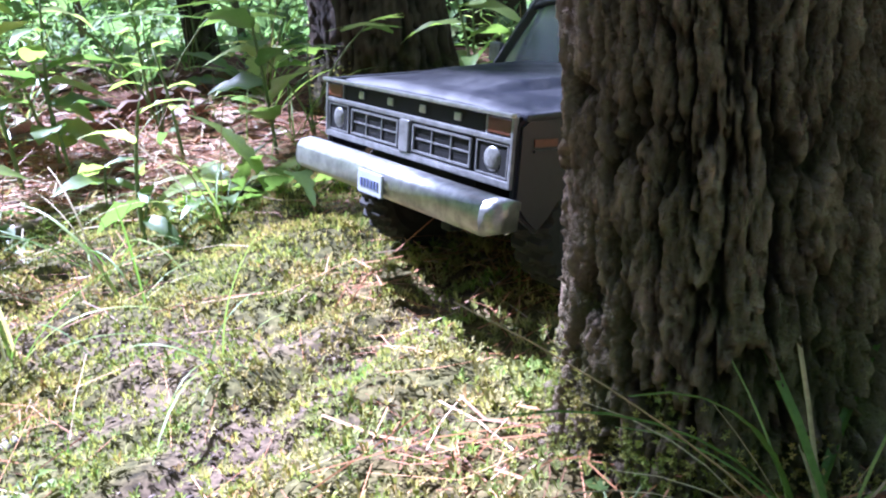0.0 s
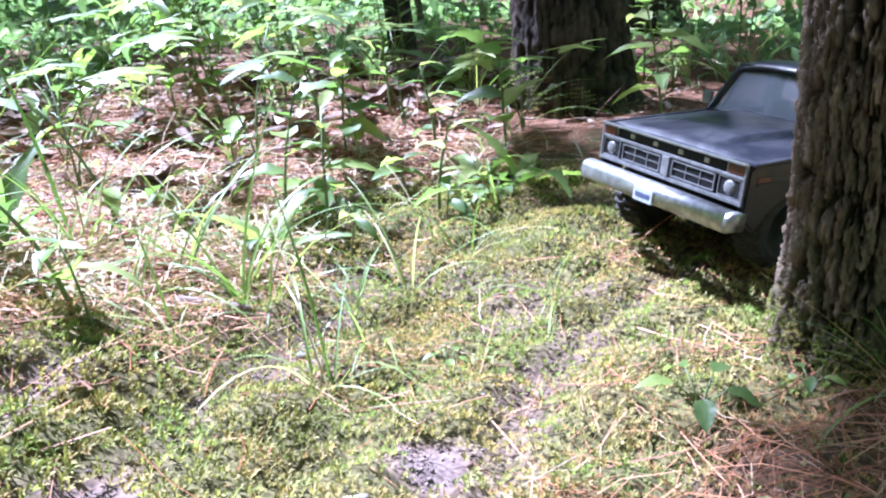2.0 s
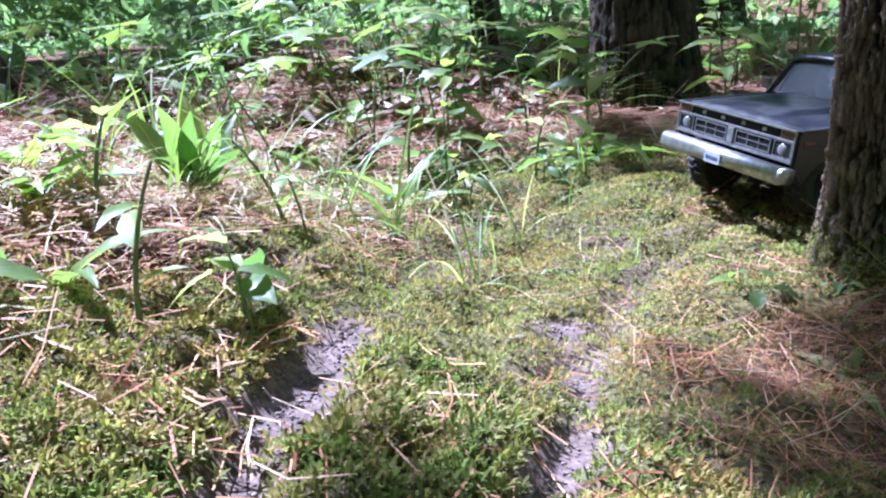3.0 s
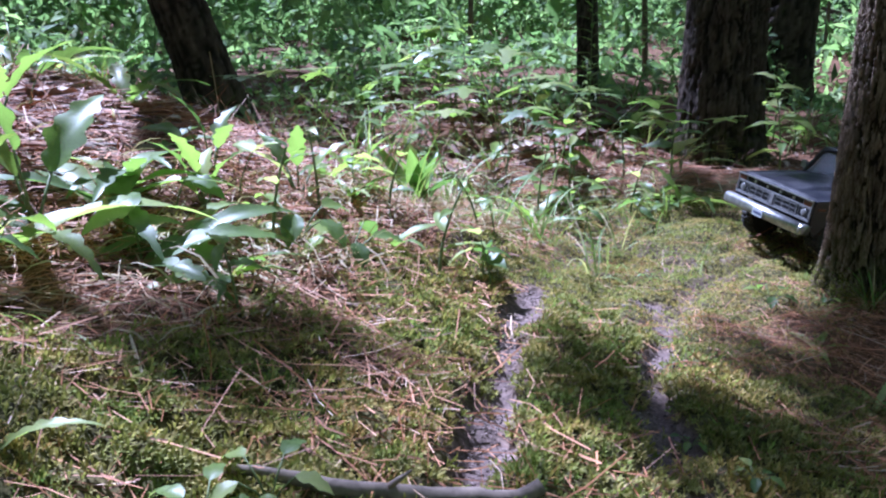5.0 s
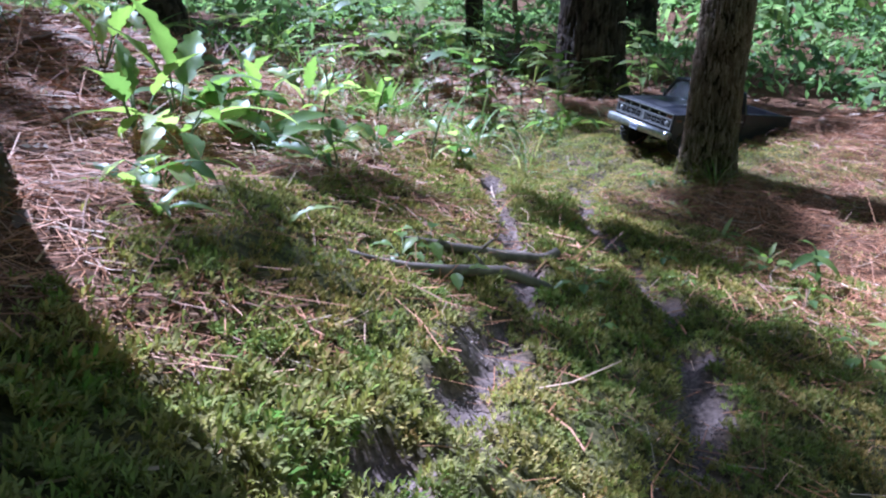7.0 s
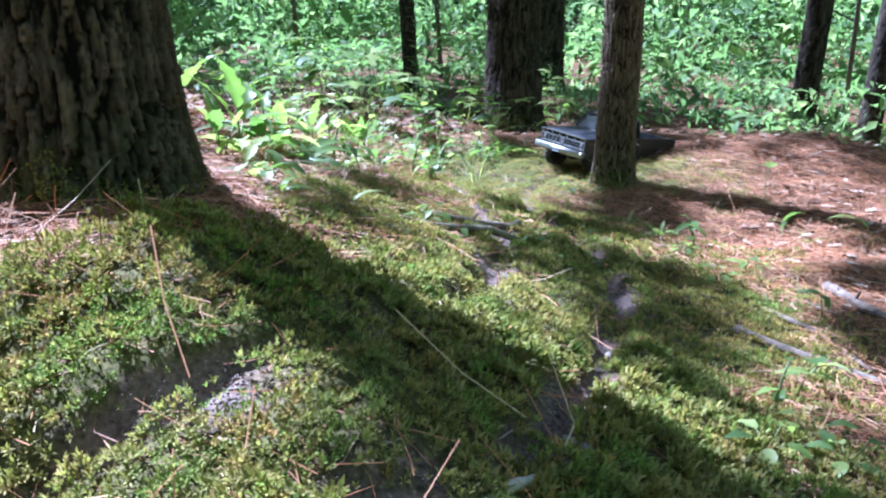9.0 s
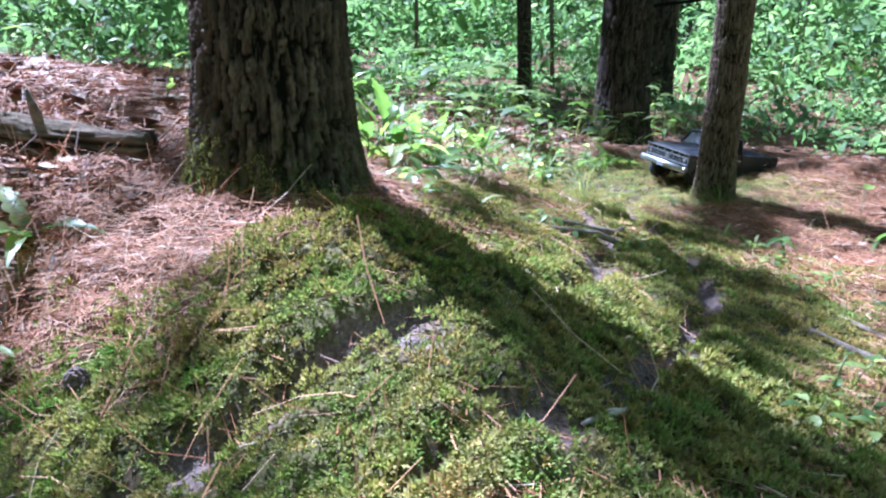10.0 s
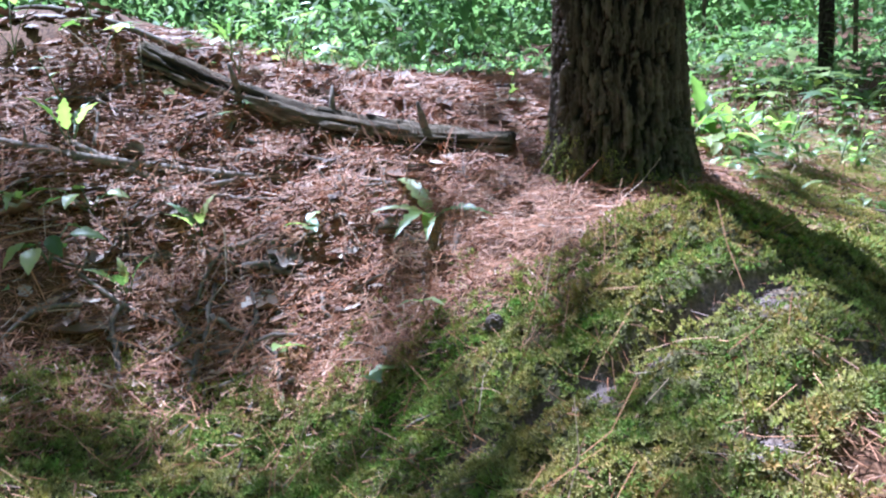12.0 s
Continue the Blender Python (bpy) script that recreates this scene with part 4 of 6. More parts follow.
def truck_materials():
    paint_m, t, b = material("black_blue_paint")
    dust, fleck = noise_tex(t, 26.0, 6, 0.7), noise_tex(t, 240.0, 3)
    col = mixed(t, 'MIX', ramp(t, dust, [(0.45, (0, 0, 0)), (0.8, (0.5, 0.5, 0.5))]), (0.0055, 0.006, 0.013), (0.035, 0.034, 0.038))
    t.links.new(mixed(t, 'MULTIPLY', 0.5, col, ramp(t, fleck, [(0.35, (0.6, 0.6, 0.6)), (0.65, (1.2, 1.2, 1.2))])), b.inputs["Base Color"])
    t.links.new(ramp(t, dust, [(0.4, (0.42, 0.42, 0.42)), (0.75, (0.68, 0.68, 0.68))]), b.inputs["Roughness"])
    b.inputs["Coat Weight"].default_value = 0.12
    b.inputs["Specular IOR Level"].default_value = 0.5
    b.inputs["Coat Roughness"].default_value = 0.28
    bump(t, b, fleck, 0.06, 0.001)
    glass, t, g = material("tinted_glass")
    # Grey diffuse share of the glass imitates the bright sky's reflection.
    g.inputs["Base Color"].default_value = (0.5, 0.54, 0.58, 1)
    g.inputs["Transmission Weight"].default_value = 0.86
    g.inputs["Roughness"].default_value = 0.09
    g.inputs["IOR"].default_value = 1.42
    dark = plain("black_plastic", (0.007, 0.007, 0.008), 0.65, 0, 0.3, 100, 0.1)
    dark.node_tree.nodes["Principled BSDF"].inputs["Specular IOR Level"].default_value = 0.2
    return {
        "paint": paint_m, "glass": glass, "black": dark,
        "chrome": plain("worn_chrome", (0.4, 0.4, 0.4), 0.36, 0.9, 0.35, 90, 0.12),
        "trim": plain("dull_silver_trim", (0.22, 0.22, 0.23), 0.5, 0.6, 0.3, 120, 0.05),
        "rubber": plain("dusty_rubber", (0.018, 0.016, 0.015), 0.9, 0, 0.5, 90, 0.2),
        "lamp": plain("clear_lamp_lens", (0.13, 0.13, 0.128), 0.3, 0, 0.2, 300, 0.3),
        "amber": plain("amber_lens", (0.1, 0.028, 0.012), 0.4, 0, 0.2, 200, 0.1),
        "plate": plain("pale_plate", (0.4, 0.42, 0.47), 0.5, 0, 0.15, 90, 0.0),
        "ink": plain("blue_plate_print", (0.1, 0.12, 0.25), 0.5, 0, 0.1, 90, 0.0),
        "metal": plain("dark_metal", (0.05, 0.05, 0.05), 0.5, 0.6, 0.3, 90, 0.1),
        "seat": plain("grey_seat_fabric", (0.08, 0.078, 0.075), 0.9, 0, 0.2, 150, 0.2)}


def shaped(bm, bevel=0.0, segs=2):
    if bevel:
        bmesh.ops.bevel(bm, geom=list(bm.edges), offset=bevel, segments=segs, affect='EDGES', profile=0.7, clamp_overlap=True)
    bmesh.ops.scale(bm, vec=(TS, TS, TS), verts=bm.verts)
    return bm


def block(x0, x1, y0, y1, z0, z1, bevel=0.0):
    bm = bmesh.new()
    bmesh.ops.create_cube(bm, size=1, matrix=Matrix.Translation(((x0 + x1) / 2, (y0 + y1) / 2, (z0 + z1) / 2)) @ Matrix.Diagonal((abs(x1 - x0), abs(y1 - y0), abs(z1 - z0), 1)))
    return shaped(bm, bevel)


def prism(poly, x0, x1, bevel=0.0):
    """A side outline of (y, z) points, drawn out from x0 to x1."""
    bm = bmesh.new()
    a, b = [bm.verts.new((x0, y, z)) for y, z in poly], [bm.verts.new((x1, y, z)) for y, z in poly]
    bm.faces.new(a)
    bm.faces.new(b[::-1])
    for i in range(len(poly)):
        j = (i + 1) % len(poly)
        bm.faces.new((a[i], a[j], b[j], b[i]))
    if bevel:
        edges = [e for e in bm.edges if abs(e.verts[0].co.x - e.verts[1].co.x) < 1e-6]
        bmesh.ops.bevel(bm, geom=edges, offset=bevel, segments=2, affect='EDGES', clamp_overlap=True)
    return shaped(bm)


def bar(p0, p1, w, h, bevel=0.0):
    """A straight bar between two points."""
    p0, p1 = Vector(p0), Vector(p1)
    bm = bmesh.new()
    turn = (p1 - p0).to_track_quat("Y", "Z").to_matrix().to_4x4()
    bmesh.ops.create_cube(bm, size=1, matrix=Matrix.Translation((p0 + p1) / 2) @ turn @ Matrix.Diagonal((w, (p1 - p0).length, h, 1)))
    return shaped(bm, bevel)


def lathe(profile, sides=28):
    """Turned about the x axis: (x, radius) points."""
    bm = bmesh.new()
    rings = [[bm.verts.new((x, r * math.cos(2 * math.pi * k / sides), r * math.sin(2 * math.pi * k / sides))) for k in range(sides)] for x, r in profile]
    for a, b in zip(rings, rings[1:]):
        for k in range(sides):
            j = (k + 1) % sides
            bm.faces.new((a[k], a[j], b[j], b[k]))
    bm.faces.new(rings[0])
    bm.faces.new(rings[-1][::-1])
    return bm


def arch(cy, cz, r, low, n=12):
    dy = math.sqrt(r * r - (low - cz) ** 2)
    a0 = math.atan2(low - cz, dy)
    return [(cy + r * math.cos(a), cz + r * math.sin(a)) for a in [a0 + (math.pi - 2 * a0) * i / n for i in range(n + 1)]]


def wheel_meshes(M):
    sides = 104
    prof = [(-0.13, 0.24, 0), (-0.155, 0.30, 0), (-0.158, 0.355, 1), (-0.12, 0.385, 1), (-0.02, 0.385, 1), (0.02, 0.385, 2), (0.12, 0.385, 2), (0.158, 0.355, 2), (0.155, 0.30, 0), (0.13, 0.24, 0)]
    tyre = bmesh.new()
    rings = []
    for px, pr, row in prof:
        ring = []
        for k in range(sides):
            proud = row and ((k + (2 if row == 2 else 0)) % 4) < 2
            q, a = pr + (0.032 if proud else 0.0), 2 * math.pi * k / sides
            ring.append(tyre.verts.new((px, q * math.cos(a), q * math.sin(a))))
        rings.append(ring)
    for r0, r1 in zip(rings, rings[1:]):
        for k in range(sides):
            j = (k + 1) % sides
            tyre.faces.new((r0[k], r0[j], r1[j], r1[k]))
    tyre.faces.new(rings[0])
    tyre.faces.new(rings[-1][::-1])
    rim = lathe([(-0.13, 0.25), (-0.135, 0.225), (-0.09, 0.2), (-0.05, 0.12), (-0.07, 0.075), (-0.07, 0.02), (0.1, 0.02), (0.12, 0.24)], 28)
    hub = lathe([(-0.1, 0.045), (-0.13, 0.04), (-0.135, 0.02), (-0.06, 0.02)], 12)
    return mesh_of("tyre", shaped(tyre), M["rubber"], False), mesh_of("rim", shaped(rim), M["metal"]), mesh_of("hub", shaped(hub), M["trim"])


def build_truck(x, y, z, yaw, nose, lean):
    M = truck_materials()
    root = tagged(new("model_truck"), "black-blue toy pickup truck with silver grille and bumper on the trail", "model truck")
    root.matrix_basis = Matrix.Translation((x, y, z)) @ Matrix.Rotation(radians(yaw), 4, 'Z') @ Matrix.Rotation(radians(nose), 4, 'X') @ Matrix.Rotation(radians(lean), 4, 'Y')
    to_root = root.matrix_basis.inverted()

    def stand(wx, wy):
        """How high a wheel sits under the body, so that it rests on the ground."""
        p = root.matrix_basis @ Vector((wx * TS, wy * TS, 0))
        top = max(gz(p.x + dx, p.y + dy) for dx in (-0.02, 0, 0.02) for dy in (-0.02, 0, 0.02))
        return min(0.62, (to_root @ Vector((p.x, p.y, top))).z / TS + 0.41)

    def add(name, bm, mat, parent=None, label="", smooth=False, m=None):
        return part(name, bm if isinstance(bm, bpy.types.Mesh) else mesh_of(name, bm, M[mat], smooth), parent or root, m, label)

    # hood: a shallow dome with a raised middle that narrows to the front, and a rolled front edge
    nu, nv = 49, 30
    u, v = np.meshgrid(np.linspace(-1, 1, nu), np.linspace(0, 1, nv), indexing="ij")
    hx = u * (0.965 - 0.03 * v)
    ridge = 1 - step(0.0, 0.045, np.abs(u) - (0.36 + 0.22 * v))
    hz = 1.285 + 0.10 * v - 0.05 * np.abs(u) ** 4 - 0.05 * (1 - step(0, 0.08, v)) + 0.05 * ridge * step(0.05, 0.4, v)
    hy = -0.01 + 1.42 * v + 0.03 * np.abs(u) ** 4 * (1 - v)
    top = np.stack([hx, hy, hz], -1).reshape(-1, 3)
    low = top - np.array([0, 0, 0.04])
    f = grid_faces(nu, nv)
    rim_i = [i * nv for i in range(nu)] + [(nu - 1) * nv + j for j in range(1, nv)] + [i * nv + nv - 1 for i in range(nu - 2, -1, -1)] + [j for j in range(nv - 2, 0, -1)]
    n = nu * nv
    sides = np.array([(a, b, b + n, a + n) for a, b in zip(rim_i, rim_i[1:] + rim_i[:1])])
    me = big_mesh("hood", np.concatenate([top, low]) * TS, np.concatenate([f, f[:, ::-1] + n, sides]), M["paint"], True)
    add("hood", me, "paint")
    # sides
    fender = [(0.0, 0.8), (0.0, 1.2), (0.05, 1.235), (1.42, 1.33), (1.42, 0.62)] + arch(0.66, 0.46, 0.5, 0.62) + [(0.08, 0.7)]
    door = [(1.435, 0.62), (1.435, 1.33), (1.8, 1.345), (2.4, 1.345), (2.4, 0.62)]
    bed = [(2.425, 0.62), (2.425, 1.35), (4.22, 1.37), (4.25, 1.3), (4.23, 0.72)] + arch(3.45, 0.46, 0.5, 0.62)
    for side in (-1, 1):
        a, b = 0.985 * side, 0.925 * side
        add("front_fender", prism(fender, a, b, 0.018), "paint")
        add("fender_edge", bar((0.965 * side, 0.03, 1.235), (0.945 * side, 1.42, 1.335), 0.06, 0.035, 0.014), "paint")
        d = add("door", prism(door, a, b, 0.018), "paint")
        add("door_handle", block(0.985 * side, 1.015 * side, 2.2, 2.36, 1.17, 1.2, 0.008), "chrome", d, "chrome door handle")
        add("bed_side", prism(bed, a, 0.945 * side, 0.014), "paint")
        add("bed_rail", bar((0.955 * side, 2.43, 1.365), (0.955 * side, 4.24, 1.385), 0.085, 0.035, 0.01), "paint")
        add("side_crease", block(0.982 * side, 0.997 * side, 0.1, 4.2, 1.06, 1.078, 0.004), "paint")
        add("inner_arch", block(0.6 * side, 0.9 * side, 0.2, 1.15, 0.93, 1.05, 0.04), "black")
        add("side_marker", block(0.983 * side, 0.993 * side, 0.1, 0.26, 1.09, 1.13, 0.003), "amber", None, "dull red side marker")
        mi = add("mirror", block(1.04 * side, 1.17 * side, 1.55, 1.6, 1.38, 1.53, 0.02), "trim", None, "small silver side mirror")
        add("mirror_arm", bar((0.97 * side, 1.6, 1.33), (1.08 * side, 1.58, 1.42), 0.02, 0.02), "black", mi)
        add("sill", block(0.8 * side, 0.93 * side, 1.25, 2.6, 0.54, 0.64, 0.02), "black")
    # front face: a silver frame with sunk lamps and grilles under a dark name band
    face = add("grille_surround", block(-0.96, 0.96, 0.0, 0.1, 0.87, 1.245, 0.012), "black", None, "black front panel with thin silver edges")
    for z, h in ((0.89, 0.04), (1.115, 0.03)):
        add("panel_edge", bar((-0.955, -0.006, z), (0.955, -0.006, z), 0.03, h, 0.008), "trim", face, "dull silver edge")
    for q in (-0.95, 0.95):
        add("panel_edge", bar((q, -0.008, 0.872), (q, -0.008, 1.24), 0.022, 0.03, 0.006), "trim", face, "dull silver edge")
    add("panel_divider", block(-0.05, 0.05, -0.03, 0.0, 0.91, 1.1, 0.012), "trim", face, "silver middle bar")
    add("hood_lip", bar((-0.965, -0.03, 1.245), (0.965, -0.03, 1.245), 0.04, 0.022, 0.008), "chrome", None, "thin chrome strip")
    add("name_strip", block(-0.72, 0.72, -0.012, 0.0, 1.135, 1.225, 0.004), "black", face)
    for sx in (-0.5, -0.17, 0.17, 0.5):
        add("emblem_mark", block(sx - 0.03, sx + 0.03, -0.022, -0.01, 1.16, 1.205, 0.006), "chrome", face, "small silver mark")
    for side in (-1, 1):
        add("signal_divider", block(0.735 * side, 0.75 * side, -0.016, 0.0, 1.13, 1.235), "trim", face)
        add("turn_signal", block(0.755 * side, 0.935 * side, -0.02, 0.0, 1.14, 1.22, 0.008), "amber", face, "dull amber turn signal")
        well = add("grille", block(0.065 * side, 0.64 * side, -0.006, 0.0, 0.915, 1.095, 0.002), "black", face, "black grille with silver bars")
        for z in (0.93, 1.08):
            add("grille_bar", bar((0.085 * side, -0.014, z), (0.62 * side, -0.014, z), 0.012, 0.012), "trim", well)
        for q in (0.085, 0.62):
            add("grille_bar", bar((q * side, -0.014, 0.926), (q * side, -0.014, 1.084), 0.012, 0.012), "trim", well)
        add("grille_bar", bar((0.09 * side, -0.01, 1.005), (0.61 * side, -0.01, 1.005), 0.008, 0.008), "trim", well)
        for q in (0.265, 0.445):
            add("grille_bar", bar((q * side, -0.011, 0.934), (q * side, -0.011, 1.076), 0.008, 0.008), "trim", well)
        for z in (0.955, 0.98, 1.03, 1.055):
            add("grille_slat", bar((0.09 * side, -0.004, z), (0.61 * side, -0.004, z), 0.008, 0.006), "black", well)
        bez = add("headlight_bezel", block(0.67 * side, 0.925 * side, -0.008, 0.0, 0.915, 1.095, 0.003), "black", face, "dark square headlight surround")
        for z in (0.922, 1.09):
            add("bezel_edge", bar((0.67 * side, -0.012, z), (0.925 * side, -0.012, z), 0.008, 0.008), "trim", bez)
        for q in (0.672, 0.922):
            add("bezel_edge", bar((q * side, -0.012, 0.92), (q * side, -0.012, 1.092), 0.008, 0.008), "trim", bez)
        add("headlight", shaped(lathe([(-0.016, 0.072), (-0.002, 0.066), (0.006, 0.04), (0.009, 0.005)], 24)), "lamp", bez, "round clear headlight", True, Matrix.Translation((0.798 * side * TS, -0.012 * TS, 1.006 * TS)) @ Matrix.Rotation(radians(-90), 4, 'Z'))
    bump_poly = [(-0.19, 0.655), (-0.225, 0.69), (-0.232, 0.74), (-0.225, 0.8), (-0.195, 0.84), (-0.12, 0.855), (-0.07, 0.845), (-0.08, 0.655)]
    bumper = add("front_bumper", prism(bump_poly, -0.985, 0.985, 0.006), "chrome", None, "worn chrome front bumper", True)
    for side in (-1, 1):
        end = prism(bump_poly, 0.985 * side, 1.035 * side)
        for vert in end.verts:
            if abs(vert.co.x) > 1.0 * TS:
                vert.co.y += 0.07 * TS
                vert.co.z = 0.755 * TS + (vert.co.z - 0.755 * TS) * 0.8
        add("bumper_end", end, "chrome", bumper, "", True)
        add("bumper_bracket", block(0.3 * side, 0.4 * side, -0.1, 0.1, 0.68, 0.78, 0.01), "black", bumper)
    plate = add("number_plate", block(-0.13, 0.13, -0.252, -0.236, 0.665, 0.8, 0.006), "plate", bumper, "pale number plate")
    for q in range(6):
        add("plate_mark", block(-0.1 + 0.035 * q, -0.08 + 0.035 * q, -0.256, -0.251, 0.705, 0.755), "ink", plate)
    # cab: wide roof with rounded edges over an upright windshield
    add("cowl", block(-0.93, 0.93, 1.39, 1.5, 1.32, 1.375, 0.015), "black")
    wb, wt_ = (0.905, 1.42, 1.36), (0.765, 1.68, 1.86)
    rb = ((0.9, 2.36, 1.34), (0.755, 2.32, 1.87))
    roof = bmesh.new()
    rn, rm = 21, 17
    pts = [[None] * rm for _ in range(rn)]
    for i in range(rn):
        for j in range(rm):
            a, c = i / (rn - 1) * 2 - 1, j / (rm - 1) * 2 - 1
            pts[i][j] = roof.verts.new((0.80 * a * (1 - 0.025 * c * c), 2.0 + 0.385 * c, 1.955 - 0.075 * abs(a) ** 4 - 0.06 * abs(c) ** 5))
    for i in range(rn - 1):
        for j in range(rm - 1):
            roof.faces.new((pts[i][j], pts[i + 1][j], pts[i + 1][j + 1], pts[i][j + 1]))
    ext = bmesh.ops.extrude_face_region(roof, geom=list(roof.faces))
    bmesh.ops.translate(roof, vec=(0, 0, -0.05), verts=[g for g in ext["geom"] if isinstance(g, bmesh.types.BMVert)])
    add("roof", shaped(roof), "paint", None, "", True)
    for side in (-1, 1):
        s3 = lambda p: (p[0] * side, p[1], p[2])
        add("windshield_pillar", bar(s3(wb), s3(wt_), 0.075, 0.075, 0.02), "paint")
        add("rear_pillar", bar(s3(rb[0]), s3(rb[1]), 0.08, 0.24, 0.025), "paint")
        add("drip_rail", bar((0.795 * side, 1.66, 1.865), (0.795 * side, 2.36, 1.865), 0.035, 0.03, 0.006), "paint")
        add("window_post", bar((0.9 * side, 1.6, 1.35), (0.79 * side, 1.78, 1.86), 0.025, 0.03), "black")
        add("door_top", bar((0.93 * side, 1.44, 1.35), (0.93 * side, 2.4, 1.36), 0.1, 0.035, 0.01), "paint")
        sg = bmesh.new()
        sg.faces.new([sg.verts.new(p) for p in ((0.885 * side, 1.62, 1.36), (0.885 * side, 2.25, 1.36), (0.775 * side, 2.22, 1.85), (0.775 * side, 1.8, 1.85))])
        ext = bmesh.ops.extrude_face_region(sg, geom=list(sg.faces))
        bmesh.ops.translate(sg, vec=(-0.012 * side, 0, 0), verts=[g for g in ext["geom"] if isinstance(g, bmesh.types.BMVert)])
        add("side_window", shaped(sg), "glass").visible_shadow = False
    add("windshield_frame", bar((-0.76, 1.66, 1.86), (0.76, 1.66, 1.86), 0.07, 0.05, 0.015), "paint")
    gl = bmesh.new()
    gl.faces.new([gl.verts.new(p) for p in ((-0.875, 1.43, 1.37), (0.875, 1.43, 1.37), (0.745, 1.67, 1.845), (-0.745, 1.67, 1.845))])
    ext = bmesh.ops.extrude_face_region(gl, geom=list(gl.faces))
    bmesh.ops.translate(gl, vec=(0, 0.012, -0.008), verts=[g for g in ext["geom"] if isinstance(g, bmesh.types.BMVert)])
    add("windshield", shaped(gl), "glass", None, "grey reflecting windshield").visible_shadow = False
    add("rear_window", block(-0.7, 0.7, 2.335, 2.347, 1.42, 1.82, 0.0), "glass").visible_shadow = False
    add("rear_wall", block(-0.9, 0.9, 2.33, 2.4, 0.64, 1.41, 0.015), "paint")
    add("rear_window_frame", block(-0.76, 0.76, 2.3, 2.37, 1.82, 1.89, 0.015), "paint")
    for a, b in (((-0.6, 1.385, 1.395), (-0.12, 1.41, 1.415)), ((0.06, 1.385, 1.395), (0.56, 1.41, 1.415))):
        w = add("wiper", bar(a, b, 0.026, 0.018), "black")
        add("wiper_arm", bar(((a[0] + b[0]) / 2, a[1] + 0.02, 1.42), (b[0] + 0.03, a[1] - 0.04, 1.39), 0.016, 0.016), "black", w)
    # cabin and bed
    add("dashboard", block(-0.85, 0.85, 1.5, 1.66, 1.1, 1.35, 0.03), "black")
    seat = add("bench_seat", block(-0.75, 0.75, 1.9, 2.3, 0.85, 1.05, 0.05), "seat")
    add("seat_back", block(-0.75, 0.75, 2.2, 2.3, 1.05, 1.5, 0.05), "seat", seat)
    add("steering_wheel", shaped(lathe([(-0.012, 0.17), (0.012, 0.17), (0.012, 0.145), (-0.012, 0.145)], 24)), "black", None, "", True,
        Matrix.Translation((0.4 * TS, 1.78 * TS, 1.4 * TS)) @ Matrix.Rotation(radians(65), 4, 'X') @ Matrix.Rotation(radians(90), 4, 'Y'))
    add("cab_floor", block(-0.9, 0.9, 1.3, 2.38, 0.6, 0.68), "black")
    add("bed_floor", block(-0.93, 0.93, 2.41, 4.2, 0.84, 0.89), "black")
    add("bed_front", block(-0.93, 0.93, 2.41, 2.45, 0.88, 1.34, 0.01), "paint")
    add("tailgate", block(-0.93, 0.93, 4.18, 4.24, 0.78, 1.36, 0.015), "paint")
    add("rear_bumper", block(-0.95, 0.95, 4.26, 4.37, 0.66, 0.78, 0.02), "chrome")
    # frame and running gear
    for side in (-1, 1):
        add("frame_rail", block(0.36 * side, 0.45 * side, 0.02, 4.18, 0.52, 0.64, 0.01), "black")
    add("engine_bay", block(-0.55, 0.55, 0.1, 1.38, 0.62, 1.2, 0.03), "black")
    tyre, rim, hub = wheel_meshes(M)
    for wy in (0.66, 3.45):
        za, zb = stand(-0.82, wy), stand(0.82, wy)
        add("axle", bar((-0.72, wy, za), (0.72, wy, zb), 0.1, 0.1, 0.02), "metal")
        add("differential", block(-0.2, 0.12, wy - 0.14, wy + 0.14, (za + zb) / 2 - 0.11, (za + zb) / 2 + 0.11, 0.06), "metal")
        for side, zw in ((-1, za), (1, zb)):
            m = Matrix.Translation((0.82 * side * TS, wy * TS, zw * TS)) @ (Matrix.Rotation(math.pi, 4, 'Z') if side > 0 else Matrix.Identity(4))
            w = part("wheel", rim, root, m, "dark wheel with knobbly tyre")
            part("tyre", tyre, w)
            part("hub", hub, w)
            add("shock_absorber", bar((0.5 * side, wy + 0.12, zw), (0.45 * side, wy + 0.2, 0.9), 0.07, 0.07, 0.02), "metal")
    return root


build_truck(-0.187, 0.628, 0.0, -33.5, -7.5, 5.3)


# ---- plants ----
def leaf_data(name, width, droop, fold=0.25, lobes=0, rows=9, mat=M_LEAF, point=1.0, base=0.12):
    """A leaf 1 long that grows along +y, folded along its rib, arching and lobed as told."""
    verts, s, ang = [], Vector((0, 0, 0)), 0.0
    for i in range(rows):
        t = i / (rows - 1)
        w = width * (base + (1 - base) * math.sin(math.pi * min(1, t ** 0.75) * 0.97 + 0.03) ** 0.8) * (1 - t ** 4 * 0.6)
        if t > 0.97:
            w = 0.004
        if lobes:
            w *= 0.62 + 0.45 * abs(math.sin(t * lobes * math.pi))
        c = Vector((0, s.y, s.z))
        wl, wr = 0.16 * w * math.sin(t * 17 + width * 50), 0.16 * w * math.sin(t * 14 + 2 + width * 70)
        verts += [c + Vector((-w * (1 + wl), 0, fold * w + wl)), c + Vector((-w * 0.5, 0, fold * w * 0.4)), c, c + Vector((w * 0.5, 0, fold * w * 0.4)), c + Vector((w * (1 - wr), 0, fold * w + wr))]
        ang -= droop / (rows - 1)
        s = s + Vector((0, math.cos(ang), math.sin(ang))) / (rows - 1)
    faces = grid_faces(rows, 5)
    return big_mesh(name, np.array(verts), faces, mat, True)


